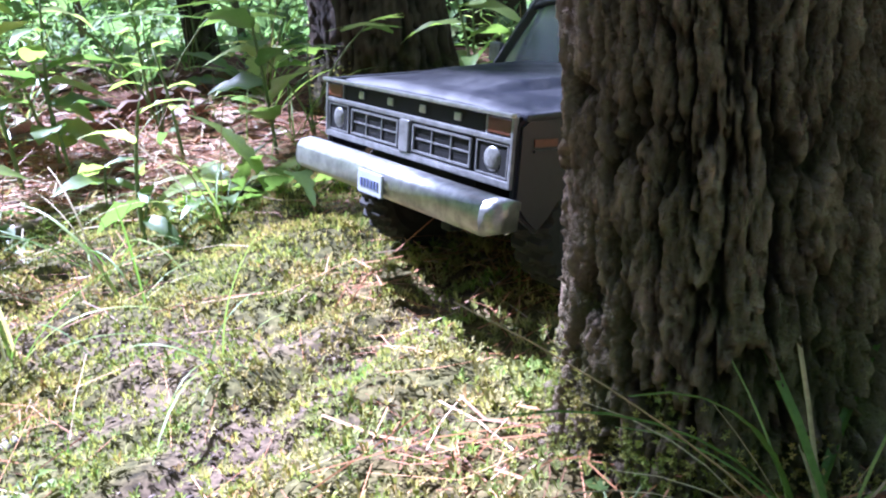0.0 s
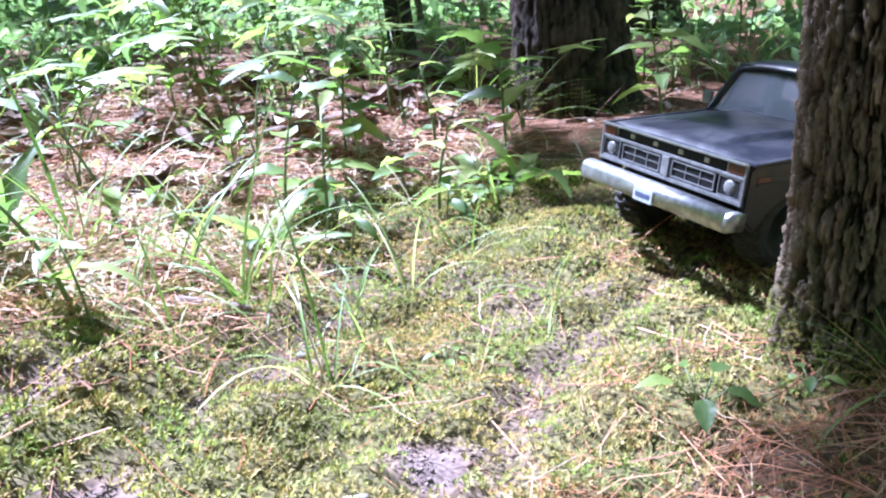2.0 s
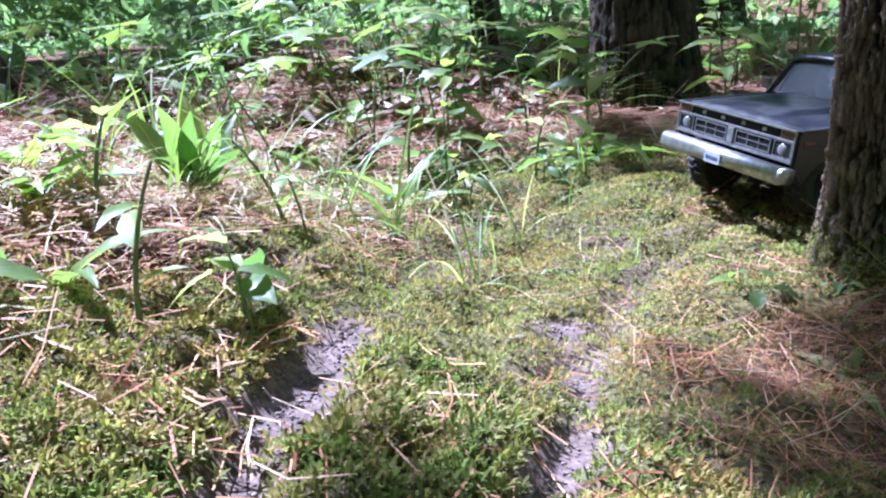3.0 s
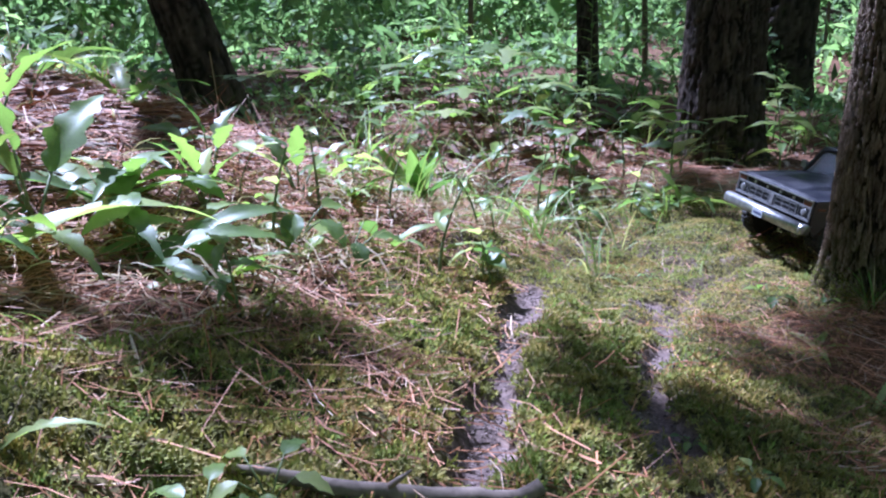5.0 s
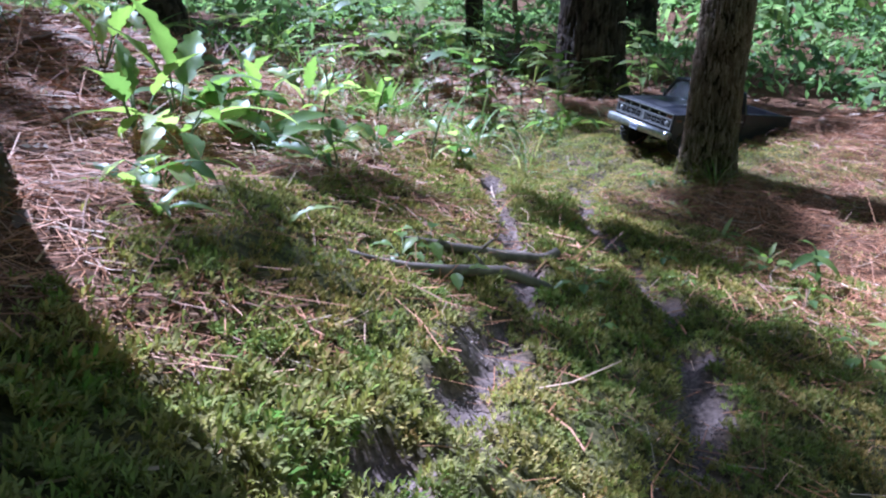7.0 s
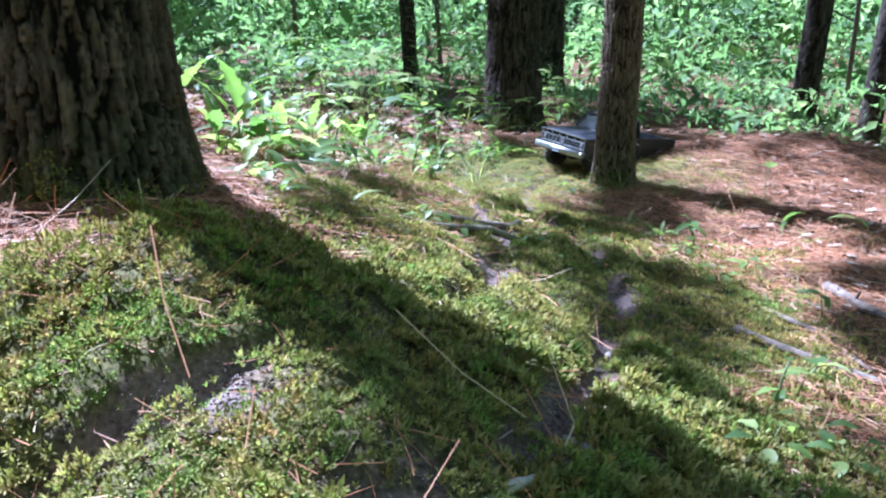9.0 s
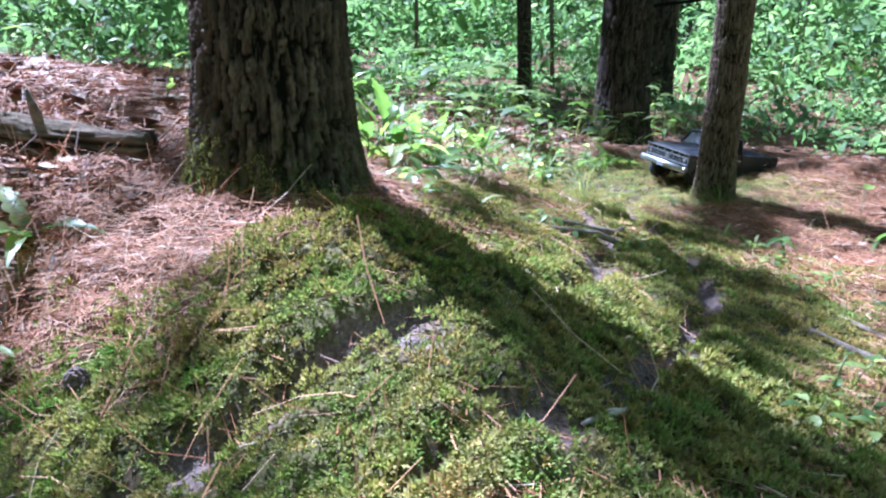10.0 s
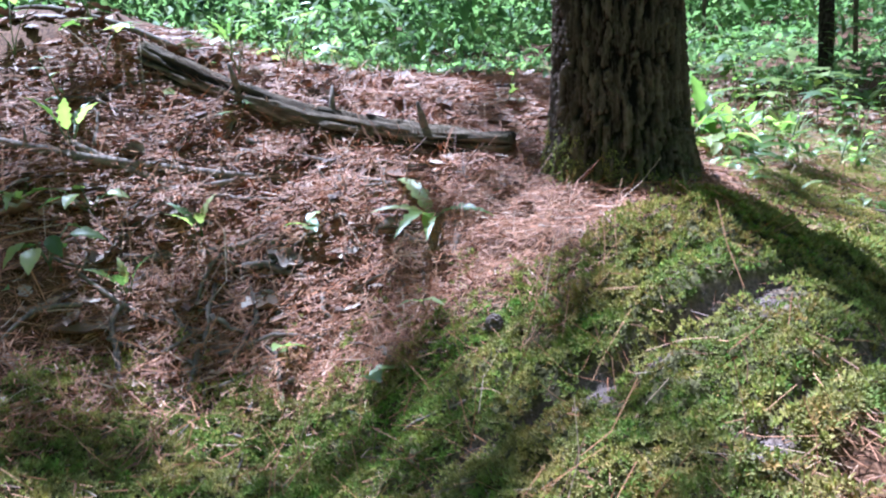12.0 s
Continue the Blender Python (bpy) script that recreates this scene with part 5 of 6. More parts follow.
def star_leaf(name):
    """A palmate leaf with five pointed lobes, 1 long."""
    pts = []
    lobes = [(-2.1, 0.45), (-1.15, 0.75), (0.0, 1.0), (1.15, 0.75), (2.1, 0.45)]
    for n, (a, r) in enumerate(lobes):
        for da, k in ((-0.32, 0.45), (-0.17, 0.72), (0, 1.0), (0.17, 0.72), (0.32, 0.45)):
            pts.append((math.sin(a + da) * r * k, 0.35 + math.cos(a + da) * r * k * 0.65))
    verts = [(0, 0.3, 0.03)] + [(x, y, -0.12 * (x * x + (y - 0.35) ** 2)) for x, y in pts] + [(0, 0, 0)]
    ring = list(range(1, len(pts) + 1)) + [len(pts) + 1]
    faces = [(0, a, b) for a, b in zip(ring, ring[1:] + ring[:1])]
    return big_mesh(name, np.array(verts), np.array(faces), M_LEAF, True)


LEAF = {"lance": leaf_data("leaf", 0.15, 0.9), "oval": leaf_data("leaf", 0.27, 0.7), "long": leaf_data("leaf", 0.09, 1.3, 0.3, 7, 22), "strap": leaf_data("leaf", 0.07, 1.0, 0.4, 9, 24),
        "broad": leaf_data("leaf", 0.115, 0.6, 0.35, 0, 14), "wide": leaf_data("leaf", 0.16, 0.8, 0.3, 5, 22), "blade": leaf_data("leaf", 0.1, 1.2, 0.3, 0, 16), "star": star_leaf("leaf"), "narrow": leaf_data("leaf", 0.075, 0.6)}
BLADES = [leaf_data("blade", w, d, 0.6, 0, 9, M_BLADE, 1.0, 0.7) for w, d in ((0.007, 0.7), (0.009, 1.5), (0.006, 2.3), (0.01, 1.1))]
BROAD_BLADES = [leaf_data("blade", w, d, 0.5, 0, 11, M_BLADE, 1.0, 0.7) for w, d in ((0.008, 0.9), (0.011, 1.6), (0.009, 0.5), (0.007, 2.2))]
STRAWS = [leaf_data("stalk", 0.006, d, 0.6, 0, 7, M_STRAW, 1.0, 0.8) for d in (0.3, 1.0)]


def leaf_pose(at, heading, rise, size, roll=0.0):
    return Matrix.Translation(at) @ Matrix.Rotation(heading, 4, 'Z') @ Matrix.Rotation(rise, 4, 'X') @ Matrix.Rotation(roll, 4, 'Y') @ Matrix.Scale(size, 4)


def stem_line(h, lean, heading, n=6):
    d = Vector((-math.sin(heading), math.cos(heading), 0))
    return [d * (lean * h * (i / n) ** 2) + Vector((0, 0, h * i / n)) for i in range(n + 1)]


def plant(kind, x, y, h, label, category="plant", heading=None, group=""):
    r = random.Random(int(abs(x * 971 + y * 577 + h * 313) * 1000))
    heading = r.uniform(0, 6.28) if heading is None else heading
    root = tagged(new({"grass": "grass_tuft", "tall": "grass_tuft", "rosette": "rosette_plant"}.get(kind, "woodland_plant")), label, category, group)
    root.matrix_basis = pose(x, y, gz(x, y) - 0.004)
    if kind == "seedling":
        line = stem_line(h, r.uniform(0.1, 0.5), heading)
        part("stem", tube_mesh("stem", line, [0.0035 - 0.0003 * i for i in range(7)], M_STEM, 6), root)
        shape, n = r.choice(("lance", "oval", "lance")), max(4, int(h / 0.035))
        for i in range(n):
            t = 0.3 + 0.7 * i / (n - 1)
            at = line[min(6, int(t * 6))].lerp(line[min(6, int(t * 6) + 1)], t * 6 % 1)
            part("leaf", LEAF[shape], root, leaf_pose(at, heading + i * 2.4 + r.uniform(-0.4, 0.4), r.uniform(0.1, 0.8), h * r.uniform(0.3, 0.52) * (1.15 - 0.4 * t), r.uniform(-0.4, 0.4)))
    elif kind == "spire":
        line = stem_line(h, 0.12, heading)
        part("stem", tube_mesh("stem", line, [0.004 - 0.0004 * i for i in range(7)], M_STEM, 6), root)
        for i in range(26):
            t = 0.25 + 0.75 * i / 25
            at = line[min(6, int(t * 6))].lerp(line[min(6, int(t * 6) + 1)], t * 6 % 1)
            part("leaf", LEAF["narrow"], root, leaf_pose(at, i * 2.4, r.uniform(0.2, 0.7), h * r.uniform(0.16, 0.24) * (1.25 - 0.6 * t)))
    elif kind == "palmate":
        for k in range(r.choice((2, 3))):
            line = stem_line(h * r.uniform(0.8, 1.1), r.uniform(0.3, 0.8), heading + k * 2.1)
            part("stem", tube_mesh("stem", line, [0.003 - 0.0003 * i for i in range(7)], M_STEM, 6), root)
            for i in range(3):
                part("leaf", LEAF["star"], root, leaf_pose(line[6], heading + k * 2.1 + (i - 1) * 1.5, r.uniform(-0.4, 0.2), h * r.uniform(0.35, 0.5)))
    elif kind in ("rosette", "broad"):
        for i in range(r.randint(5, 7)):
            part("leaf", LEAF["broad" if kind == "broad" else r.choice(("long", "long", "strap"))], root,
                 leaf_pose(Vector((r.uniform(-0.01, 0.01), r.uniform(-0.01, 0.01), 0)), heading + i * 2.4, r.uniform(0.85, 1.45) if kind == "broad" else r.uniform(0.35, 1.15), h * r.uniform(0.6, 1.25), r.uniform(-0.5, 0.5)))
    elif kind == "dock":
        for i in range(r.randint(3, 5)):
            a, up = heading + i * 2.3 + r.uniform(-0.4, 0.4), r.uniform(1.0, 1.45)
            ln, size = h * r.uniform(0.25, 0.45), h * r.uniform(0.45, 0.65)
            way = Vector((-math.sin(a) * math.cos(up), math.cos(a) * math.cos(up), math.sin(up)))
            part("stalk", tube_mesh("stalk", [Vector((0, 0, 0)), way * ln * 0.5, way * ln], [0.003, 0.0025, 0.002], M_STEM, 6), root)
            part("leaf", LEAF["wide"], root, leaf_pose(way * ln, a, up - 0.1, size, r.uniform(-0.5, 0.5)))
    elif kind == "arching":
        for i in range(r.randint(4, 6)):
            part("leaf", LEAF[r.choice(("long", "long", "blade"))], root, leaf_pose(Vector((0, 0, 0)), heading + i * 1.3 + r.uniform(-0.3, 0.3), r.uniform(0.5, 1.0), h * r.uniform(0.7, 1.1), r.uniform(-0.4, 0.4)))
    elif kind == "round":
        for i in range(r.randint(5, 8)):
            line = stem_line(h * r.uniform(0.5, 1), r.uniform(0.4, 1.0), heading + i * 2.4, 4)
            part("stem", tube_mesh("stem", line, [0.002, 0.0019, 0.0017, 0.0015, 0.0012], M_STEM, 6), root)
            part("leaf", LEAF["oval"], root, leaf_pose(line[-1], heading + i * 2.4, r.uniform(-0.4, 0.1), min(0.095, 0.03 + h * r.uniform(0.35, 0.6)), r.uniform(-0.4, 0.4)))
    elif kind == "sprout":
        line = stem_line(h, r.uniform(0.1, 0.5), heading, 4)
        part("stem", tube_mesh("stem", line, [0.002, 0.0019, 0.0017, 0.0015, 0.0012], M_STEM, 6), root)
        for i in range(r.choice((2, 3, 4))):
            part("leaf", LEAF["oval" if r.random() < 0.6 else "lance"], root, leaf_pose(line[4 - i // 2], heading + i * 2.0 + r.uniform(-0.5, 0.5), r.uniform(-0.1, 0.7), r.uniform(0.05, 0.085), r.uniform(-0.4, 0.4)))
    elif kind == "clover":
        for i in range(5):
            line = stem_line(h * r.uniform(0.6, 1), 0.6, heading + i * 1.3, 3)
            part("stem", tube_mesh("stem", line, [0.0012, 0.001, 0.001, 0.0008], M_STEM, 5), root)
            part("leaf", LEAF["oval"], root, leaf_pose(line[-1], heading + i * 1.3, r.uniform(-0.2, 0.4), h * 0.75))
    elif kind == "tall":
        for i in range(r.randint(6, 10)):
            part("blade", r.choice(BROAD_BLADES), root, leaf_pose(Vector((r.uniform(-0.01, 0.01), r.uniform(-0.01, 0.01), 0)), heading + r.uniform(0, 6.28), r.uniform(0.95, 1.5), h * r.uniform(0.55, 1.1)))
    else:
        for i in range(r.randint(9, 15)):
            straw = r.random() < 0.25
            part("stalk" if straw else "blade", r.choice(STRAWS if straw else BLADES), root,
                 leaf_pose(Vector((r.uniform(-0.012, 0.012), r.uniform(-0.012, 0.012), 0)), heading + r.uniform(0, 6.28), r.uniform(0.8, 1.5), h * r.uniform(0.5, 1.1)))
    return root


L_LANCE, L_ROS = "leafy green seedling standing in the litter", "low plant with long arching toothed leaves"
L_DOCK, L_ROUND = "upright plant with wide wavy leaves on stalks", "low plant with broad rounded leaves on thin stems"
L_SPROUT = "young sprout with a few broad green leaves"
L_TALL = "tall tuft of broad sunlit grass blades"
L_BROAD, L_GRASS = "upright plant with broad yellow-green leaves", "loose tuft of thin green grass blades"
L_STAR, L_CLOVER, L_SPIRE = "thin plant carrying yellow-green lobed leaves", "small pale round-leaved plant in the moss", "tall narrow-leaved plant beyond the trail"
SINGLE = [
    ("rosette", -0.80, -0.2, 0.16, L_ROS), ("palmate", -1.15, 0.95, 0.30, L_STAR), ("palmate", -1.45, 1.45, 0.36, L_STAR), ("palmate", -1.0, 1.35, 0.3, L_STAR), ("palmate", -1.3, 0.6, 0.26, L_STAR),
    ("spire", -1.42, 2.08, 0.62, L_SPIRE), ("spire", -1.1, 1.45, 0.36, L_SPIRE), ("spire", -0.95, 0.95, 0.3, L_SPIRE), ("seedling", -1.0, 1.08, 0.3, L_LANCE), ("seedling", -0.92, 1.02, 0.24, L_LANCE), ("seedling", -0.80, 1.15, 0.2, L_LANCE),
    ("seedling", -0.66, 1.22, 0.26, L_LANCE), ("seedling", -1.15, 1.2, 0.34, L_LANCE), ("rosette", -0.62, 1.02, 0.2, L_ROS), ("rosette", -0.52, 0.98, 0.22, L_ROS), ("rosette", -0.84, 0.82, 0.17, L_ROS),
    ("rosette", -0.98, 0.72, 0.2, L_ROS), ("grass", -0.28, 0.50, 0.15, L_GRASS), ("grass", 0.115, 0.345, 0.11, L_GRASS), ("grass", -0.41, 0.17, 0.24, L_GRASS), ("grass", -0.62, 0.34, 0.22, L_GRASS),
    ("grass", -0.72, 0.42, 0.26, L_GRASS), ("grass", -0.52, 0.40, 0.18, L_GRASS), ("grass", -0.70, 0.20, 0.2, L_GRASS), ("grass", -0.82, -0.08, 0.22, L_GRASS), ("grass", -0.47, 0.62, 0.18, L_GRASS),
    ("grass", -0.58, 0.7, 0.22, L_GRASS), ("grass", -0.9, 0.1, 0.2, L_GRASS), ("grass", 0.125, 0.36, 0.24, L_GRASS), ("tall", -0.62, 0.3, 0.3, L_TALL), ("tall", -0.78, 0.36, 0.32, L_TALL),
    ("tall", -0.5, 0.5, 0.22, L_TALL), ("tall", -0.9, 0.28, 0.3, L_TALL), ("tall", -0.56, 0.12, 0.16, L_TALL), ("tall", -0.98, 0.55, 0.3, L_TALL), ("tall", -0.8, 0.02, 0.24, L_TALL),
    ("tall", -0.43, 0.3, 0.17, L_TALL), ("seedling", -0.72, 0.62, 0.22, L_LANCE), ("seedling", -0.86, 0.68, 0.26, L_LANCE), ("seedling", -0.62, 0.82, 0.2, L_LANCE), ("seedling", -0.98, 0.42, 0.24, L_LANCE),
    ("rosette", -0.78, 0.54, 0.18, L_ROS), ("clover", 0.035, 0.36, 0.03, L_CLOVER), ("clover", -0.05, 0.27, 0.05, L_CLOVER), ("clover", -0.33, 0.30, 0.025, L_CLOVER), ("clover", -0.3, 0.33, 0.02, L_CLOVER),
    ("clover", 0.15, -0.50, 0.03, L_CLOVER), ("clover", 0.05, -0.45, 0.025, L_CLOVER), ("clover", 0.21, -0.62, 0.025, L_CLOVER), ("clover", -0.13, -1.06, 0.045, L_CLOVER), ("seedling", 0.44, -0.36, 0.10, L_LANCE),
    ("clover", 0.34, -0.36, 0.05, L_CLOVER), ("clover", 0.42, -0.52, 0.04, L_CLOVER), ("seedling", 0.62, -1.50, 0.09, L_LANCE), ("clover", 0.66, -1.62, 0.05, L_CLOVER), ("clover", 0.52, -0.75, 0.05, L_CLOVER),
    ("clover", 0.6, -1.75, 0.05, L_CLOVER), ("rosette", 0.38, -0.62, 0.07, L_ROS), ("rosette", 0.07, 0.13, 0.09, L_ROS), ("rosette", 0.2, -0.05, 0.08, L_ROS), ("sprout", 0.66, -1.4, 0.07, L_SPROUT),
    ("sprout", 0.74, -0.9, 0.07, L_SPROUT), ("sprout", 0.58, -0.6, 0.06, L_SPROUT), ("sprout", 0.85, -1.7, 0.06, L_SPROUT), ("grass", -0.2, -2.3, 0.08, L_GRASS), ("palmate", -2.0, -1.7, 0.22, L_STAR),
    ("dock", -0.75, -0.87, 0.3, L_DOCK), ("arching", -0.7, -0.93, 0.33, L_ROS), ("dock", -0.72, -1.0, 0.22, L_DOCK), ("round", -0.56, -1.05, 0.08, L_ROUND), ("arching", -0.28, -1.15, 0.1, L_ROS),
    ("arching", -0.52, -0.73, 0.17, L_ROS), ("arching", -0.62, -0.8, 0.25, L_ROS), ("round", -0.63, -0.49, 0.075, L_ROUND), ("round", -0.55, -0.45, 0.065, L_ROUND), ("seedling", -0.64, -0.54, 0.18, L_LANCE), ("seedling", -0.78, -0.3, 0.17, L_LANCE), ("dock", -0.86, -0.28, 0.2, L_DOCK), ("arching", -0.66, -0.7, 0.26, L_ROS), ("arching", -0.78, -0.74, 0.3, L_ROS), ("seedling", -0.72, -0.16, 0.16, L_LANCE), ("arching", -0.6, -0.3, 0.14, L_ROS), ("tall", -0.95, 0.35, 0.3, L_TALL), ("tall", -1.2, 0.3, 0.34, L_TALL), ("dock", -0.8, -0.55, 0.2, L_DOCK),
    ("arching", -0.86, -0.66, 0.26, L_ROS), ("dock", -0.95, -0.42, 0.22, L_DOCK), ("dock", -1.02, -0.8, 0.24, L_DOCK), ("arching", -0.46, -1.26, 0.16, L_ROS),
    ("round", -0.44, -1.22, 0.06, L_ROUND), ("arching", -0.36, -1.31, 0.1, L_ROS), ("broad", -0.92, 0.17, 0.2, L_BROAD), ("broad", -0.86, 0.1, 0.17, L_BROAD), ("dock", -0.98, 0.02, 0.18, L_DOCK),
    ("clover", -0.12, -1.0, 0.05, L_CLOVER), ("clover", -0.05, -1.06, 0.045, L_CLOVER), ("clover", 0.1, -0.9, 0.04, L_CLOVER), ("clover", 0.16, -1.0, 0.03, L_CLOVER),
    ("grass", -0.45, -1.0, 0.13, L_GRASS), ("round", -1.54, -2.8, 0.13, L_ROUND), ("dock", -1.39, -2.67, 0.15, L_DOCK), ("dock", -1.43, -2.42, 0.17, L_DOCK), ("sprout", -1.15, -2.25, 0.07, L_SPROUT),
    ("sprout", -0.64, -2.29, 0.05, L_SPROUT), ("arching", -0.87, -2.04, 0.25, L_ROS), ("sprout", -0.9, -2.51, 0.05, L_SPROUT), ("sprout", -0.62, -2.49, 0.05, L_SPROUT), ("dock", -1.94, -2.55, 0.22, L_DOCK),
    ("spire", -2.11, -1.86, 0.22, L_SPIRE), ("seedling", -2.04, -1.59, 0.25, L_LANCE), ("palmate", -1.72, -2.08, 0.1, L_STAR), ("arching", -1.85, -2.75, 0.22, L_ROS), ("palmate", -2.2, -2.3, 0.2, L_STAR),
    ("seedling", -2.1, -2.5, 0.18, L_LANCE), ("palmate", -2.45, -2.5, 0.22, L_STAR), ("palmate", -2.5, -2.2, 0.22, L_STAR), ("dock", -2.3, -1.75, 0.2, L_DOCK), ("grass", -0.55, -2.55, 0.1, L_GRASS),
    ("grass", -0.75, -2.62, 0.12, L_GRASS), ("palmate", -2.0, -1.9, 0.16, L_STAR), ("round", -1.68, -2.62, 0.1, L_ROUND), ("arching", 0.66, -1.5, 0.09, L_ROS), ("clover", 0.7, -1.7, 0.05, L_CLOVER),
    ("sprout", 0.44, -0.36, 0.09, L_SPROUT), ("dock", 0.33, -0.24, 0.08, L_DOCK)]
for kind, x, y, h, label in SINGLE:
    plant(kind, x, y, h, label)

kinds = ("seedling", "rosette", "palmate", "grass", "grass", "seedling", "grass", "spire", "rosette")
names = {"seedling": L_LANCE, "rosette": L_ROS, "palmate": L_STAR, "grass": L_GRASS, "broad": L_BROAD, "spire": L_SPIRE}
for k in range(40):
    x, y = rnd.uniform(0.6, 1.8), rnd.uniform(-0.9, 1.5)
    kind = rnd.choice(("grass", "sprout", "grass", "rosette"))
    plant(kind, x, y, rnd.uniform(0.06, 0.15), {"rosette": L_ROS, "grass": L_GRASS, "sprout": L_SPROUT}[kind], group="plants beyond the trail")
for k in range(26):
    x, y = rnd.uniform(-1.25, -0.52), rnd.uniform(0.05, 0.95)
    kind = rnd.choice(("tall", "grass", "sprout", "sprout", "clover"))
    plant(kind, x, y, {"clover": 0.05, "sprout": 0.08}.get(kind, 0.2) * rnd.uniform(0.6, 1.3), {"tall": L_TALL, "grass": L_GRASS, "sprout": L_SPROUT, "clover": L_CLOVER}[kind], group="plants beside the trail")
for k in range(18):
    x, y = rnd.uniform(-2.6, -1.0), rnd.uniform(-1.75, -0.6)
    kind = rnd.choice(("sprout", "seedling", "palmate", "sprout", "grass"))
    plant(kind, x, y, {"sprout": 0.09}.get(kind, 0.17) * rnd.uniform(0.7, 1.3), {"sprout": L_SPROUT, "seedling": L_LANCE, "palmate": L_STAR, "grass": L_GRASS}[kind], group="plants behind the log")
for k in range(10):
    x, y = rnd.uniform(-1.0, -0.42), rnd.uniform(-0.8, 0.1)
    kind = rnd.choice(("sprout", "clover", "sprout", "seedling"))
    plant(kind, x, y, {"sprout": 0.08, "clover": 0.05}.get(kind, 0.12) * rnd.uniform(0.7, 1.4), {"sprout": L_SPROUT, "clover": L_CLOVER, "seedling": L_LANCE}[kind], group="plants beside the trail")
made = 0
while made < 125:
    x, y = rnd.uniform(-2.6, 0.0), rnd.uniform(-0.7, 2.4)
    d = float(to_line(np.array([x]), np.array([y]), TRAIL)[0])
    if (x > -1.7 and y < 0.4 and rnd.random() < 0.65) or d < 0.55 or (x > -1.3 and -0.05 < y < 0.9 and rnd.random() < 0.75) or rnd.random() > 0.35 + 0.5 * min(1, (d - 0.5)) or any(math.hypot(x - t[1], y - t[2]) < t[3] + 0.06 for t in TREES) or (x > -0.5 and y < 1.3):
        continue
    k = rnd.choice(kinds)
    plant(k, x, y, rnd.uniform(0.13, 0.3) * (1.25 if y > 1 else 1), names[k], group="plants beside the trail")
    made += 1


# ---- fallen wood and stones ----
def branch(name, pts, radii, mat, label, category, knots=2, sides=10, lift=0.5):
    """Wood lying on the ground, with stubs of broken twigs."""
    root = tagged(new(name), label, category)
    r = random.Random(len(label) + int(pts[0][0] * 100))
    path, rad = [], []
    for i in range(len(pts) - 1):
        for k in range(5):
            t = k / 5
            path.append((pts[i][0] * (1 - t) + pts[i + 1][0] * t, pts[i][1] * (1 - t) + pts[i + 1][1] * t))
            rad.append(radii[i] * (1 - t) + radii[i + 1] * t)
    path.append(pts[-1])
    rad.append(radii[-1])
    ts = np.linspace(0, 1, len(path))
    hs = np.array([max(gz(x, y), gz(x + 0.02, y), gz(x - 0.02, y)) for x, y in path])
    bed = np.polyval(np.polyfit(ts, hs, min(3, len(pts) - 1)), ts)
    line = [Vector((x + r.uniform(-0.2, 0.2) * q, y + r.uniform(-0.2, 0.2) * q, h + q * lift)) for (x, y), q, h in zip(path, rad, bed)]
    o = line[0].copy()
    root.matrix_basis = Matrix.Translation(o)
    line = [p - o for p in line]
    part("wood", tube_mesh("wood", line, rad, mat, sides, 0.12, 3), root)
    for k in range(knots):
        i = r.randint(2, len(line) - 3)
        d = Vector((r.uniform(-1, 1), r.uniform(-1, 1), 0.8)).normalized() * rad[i] * r.uniform(2.0, 4.0)
        part("twig_stub", tube_mesh("twig_stub", [line[i], line[i] + d * 0.6, line[i] + d], [rad[i] * 0.45, rad[i] * 0.3, rad[i] * 0.12], mat, 6), root)
    return root


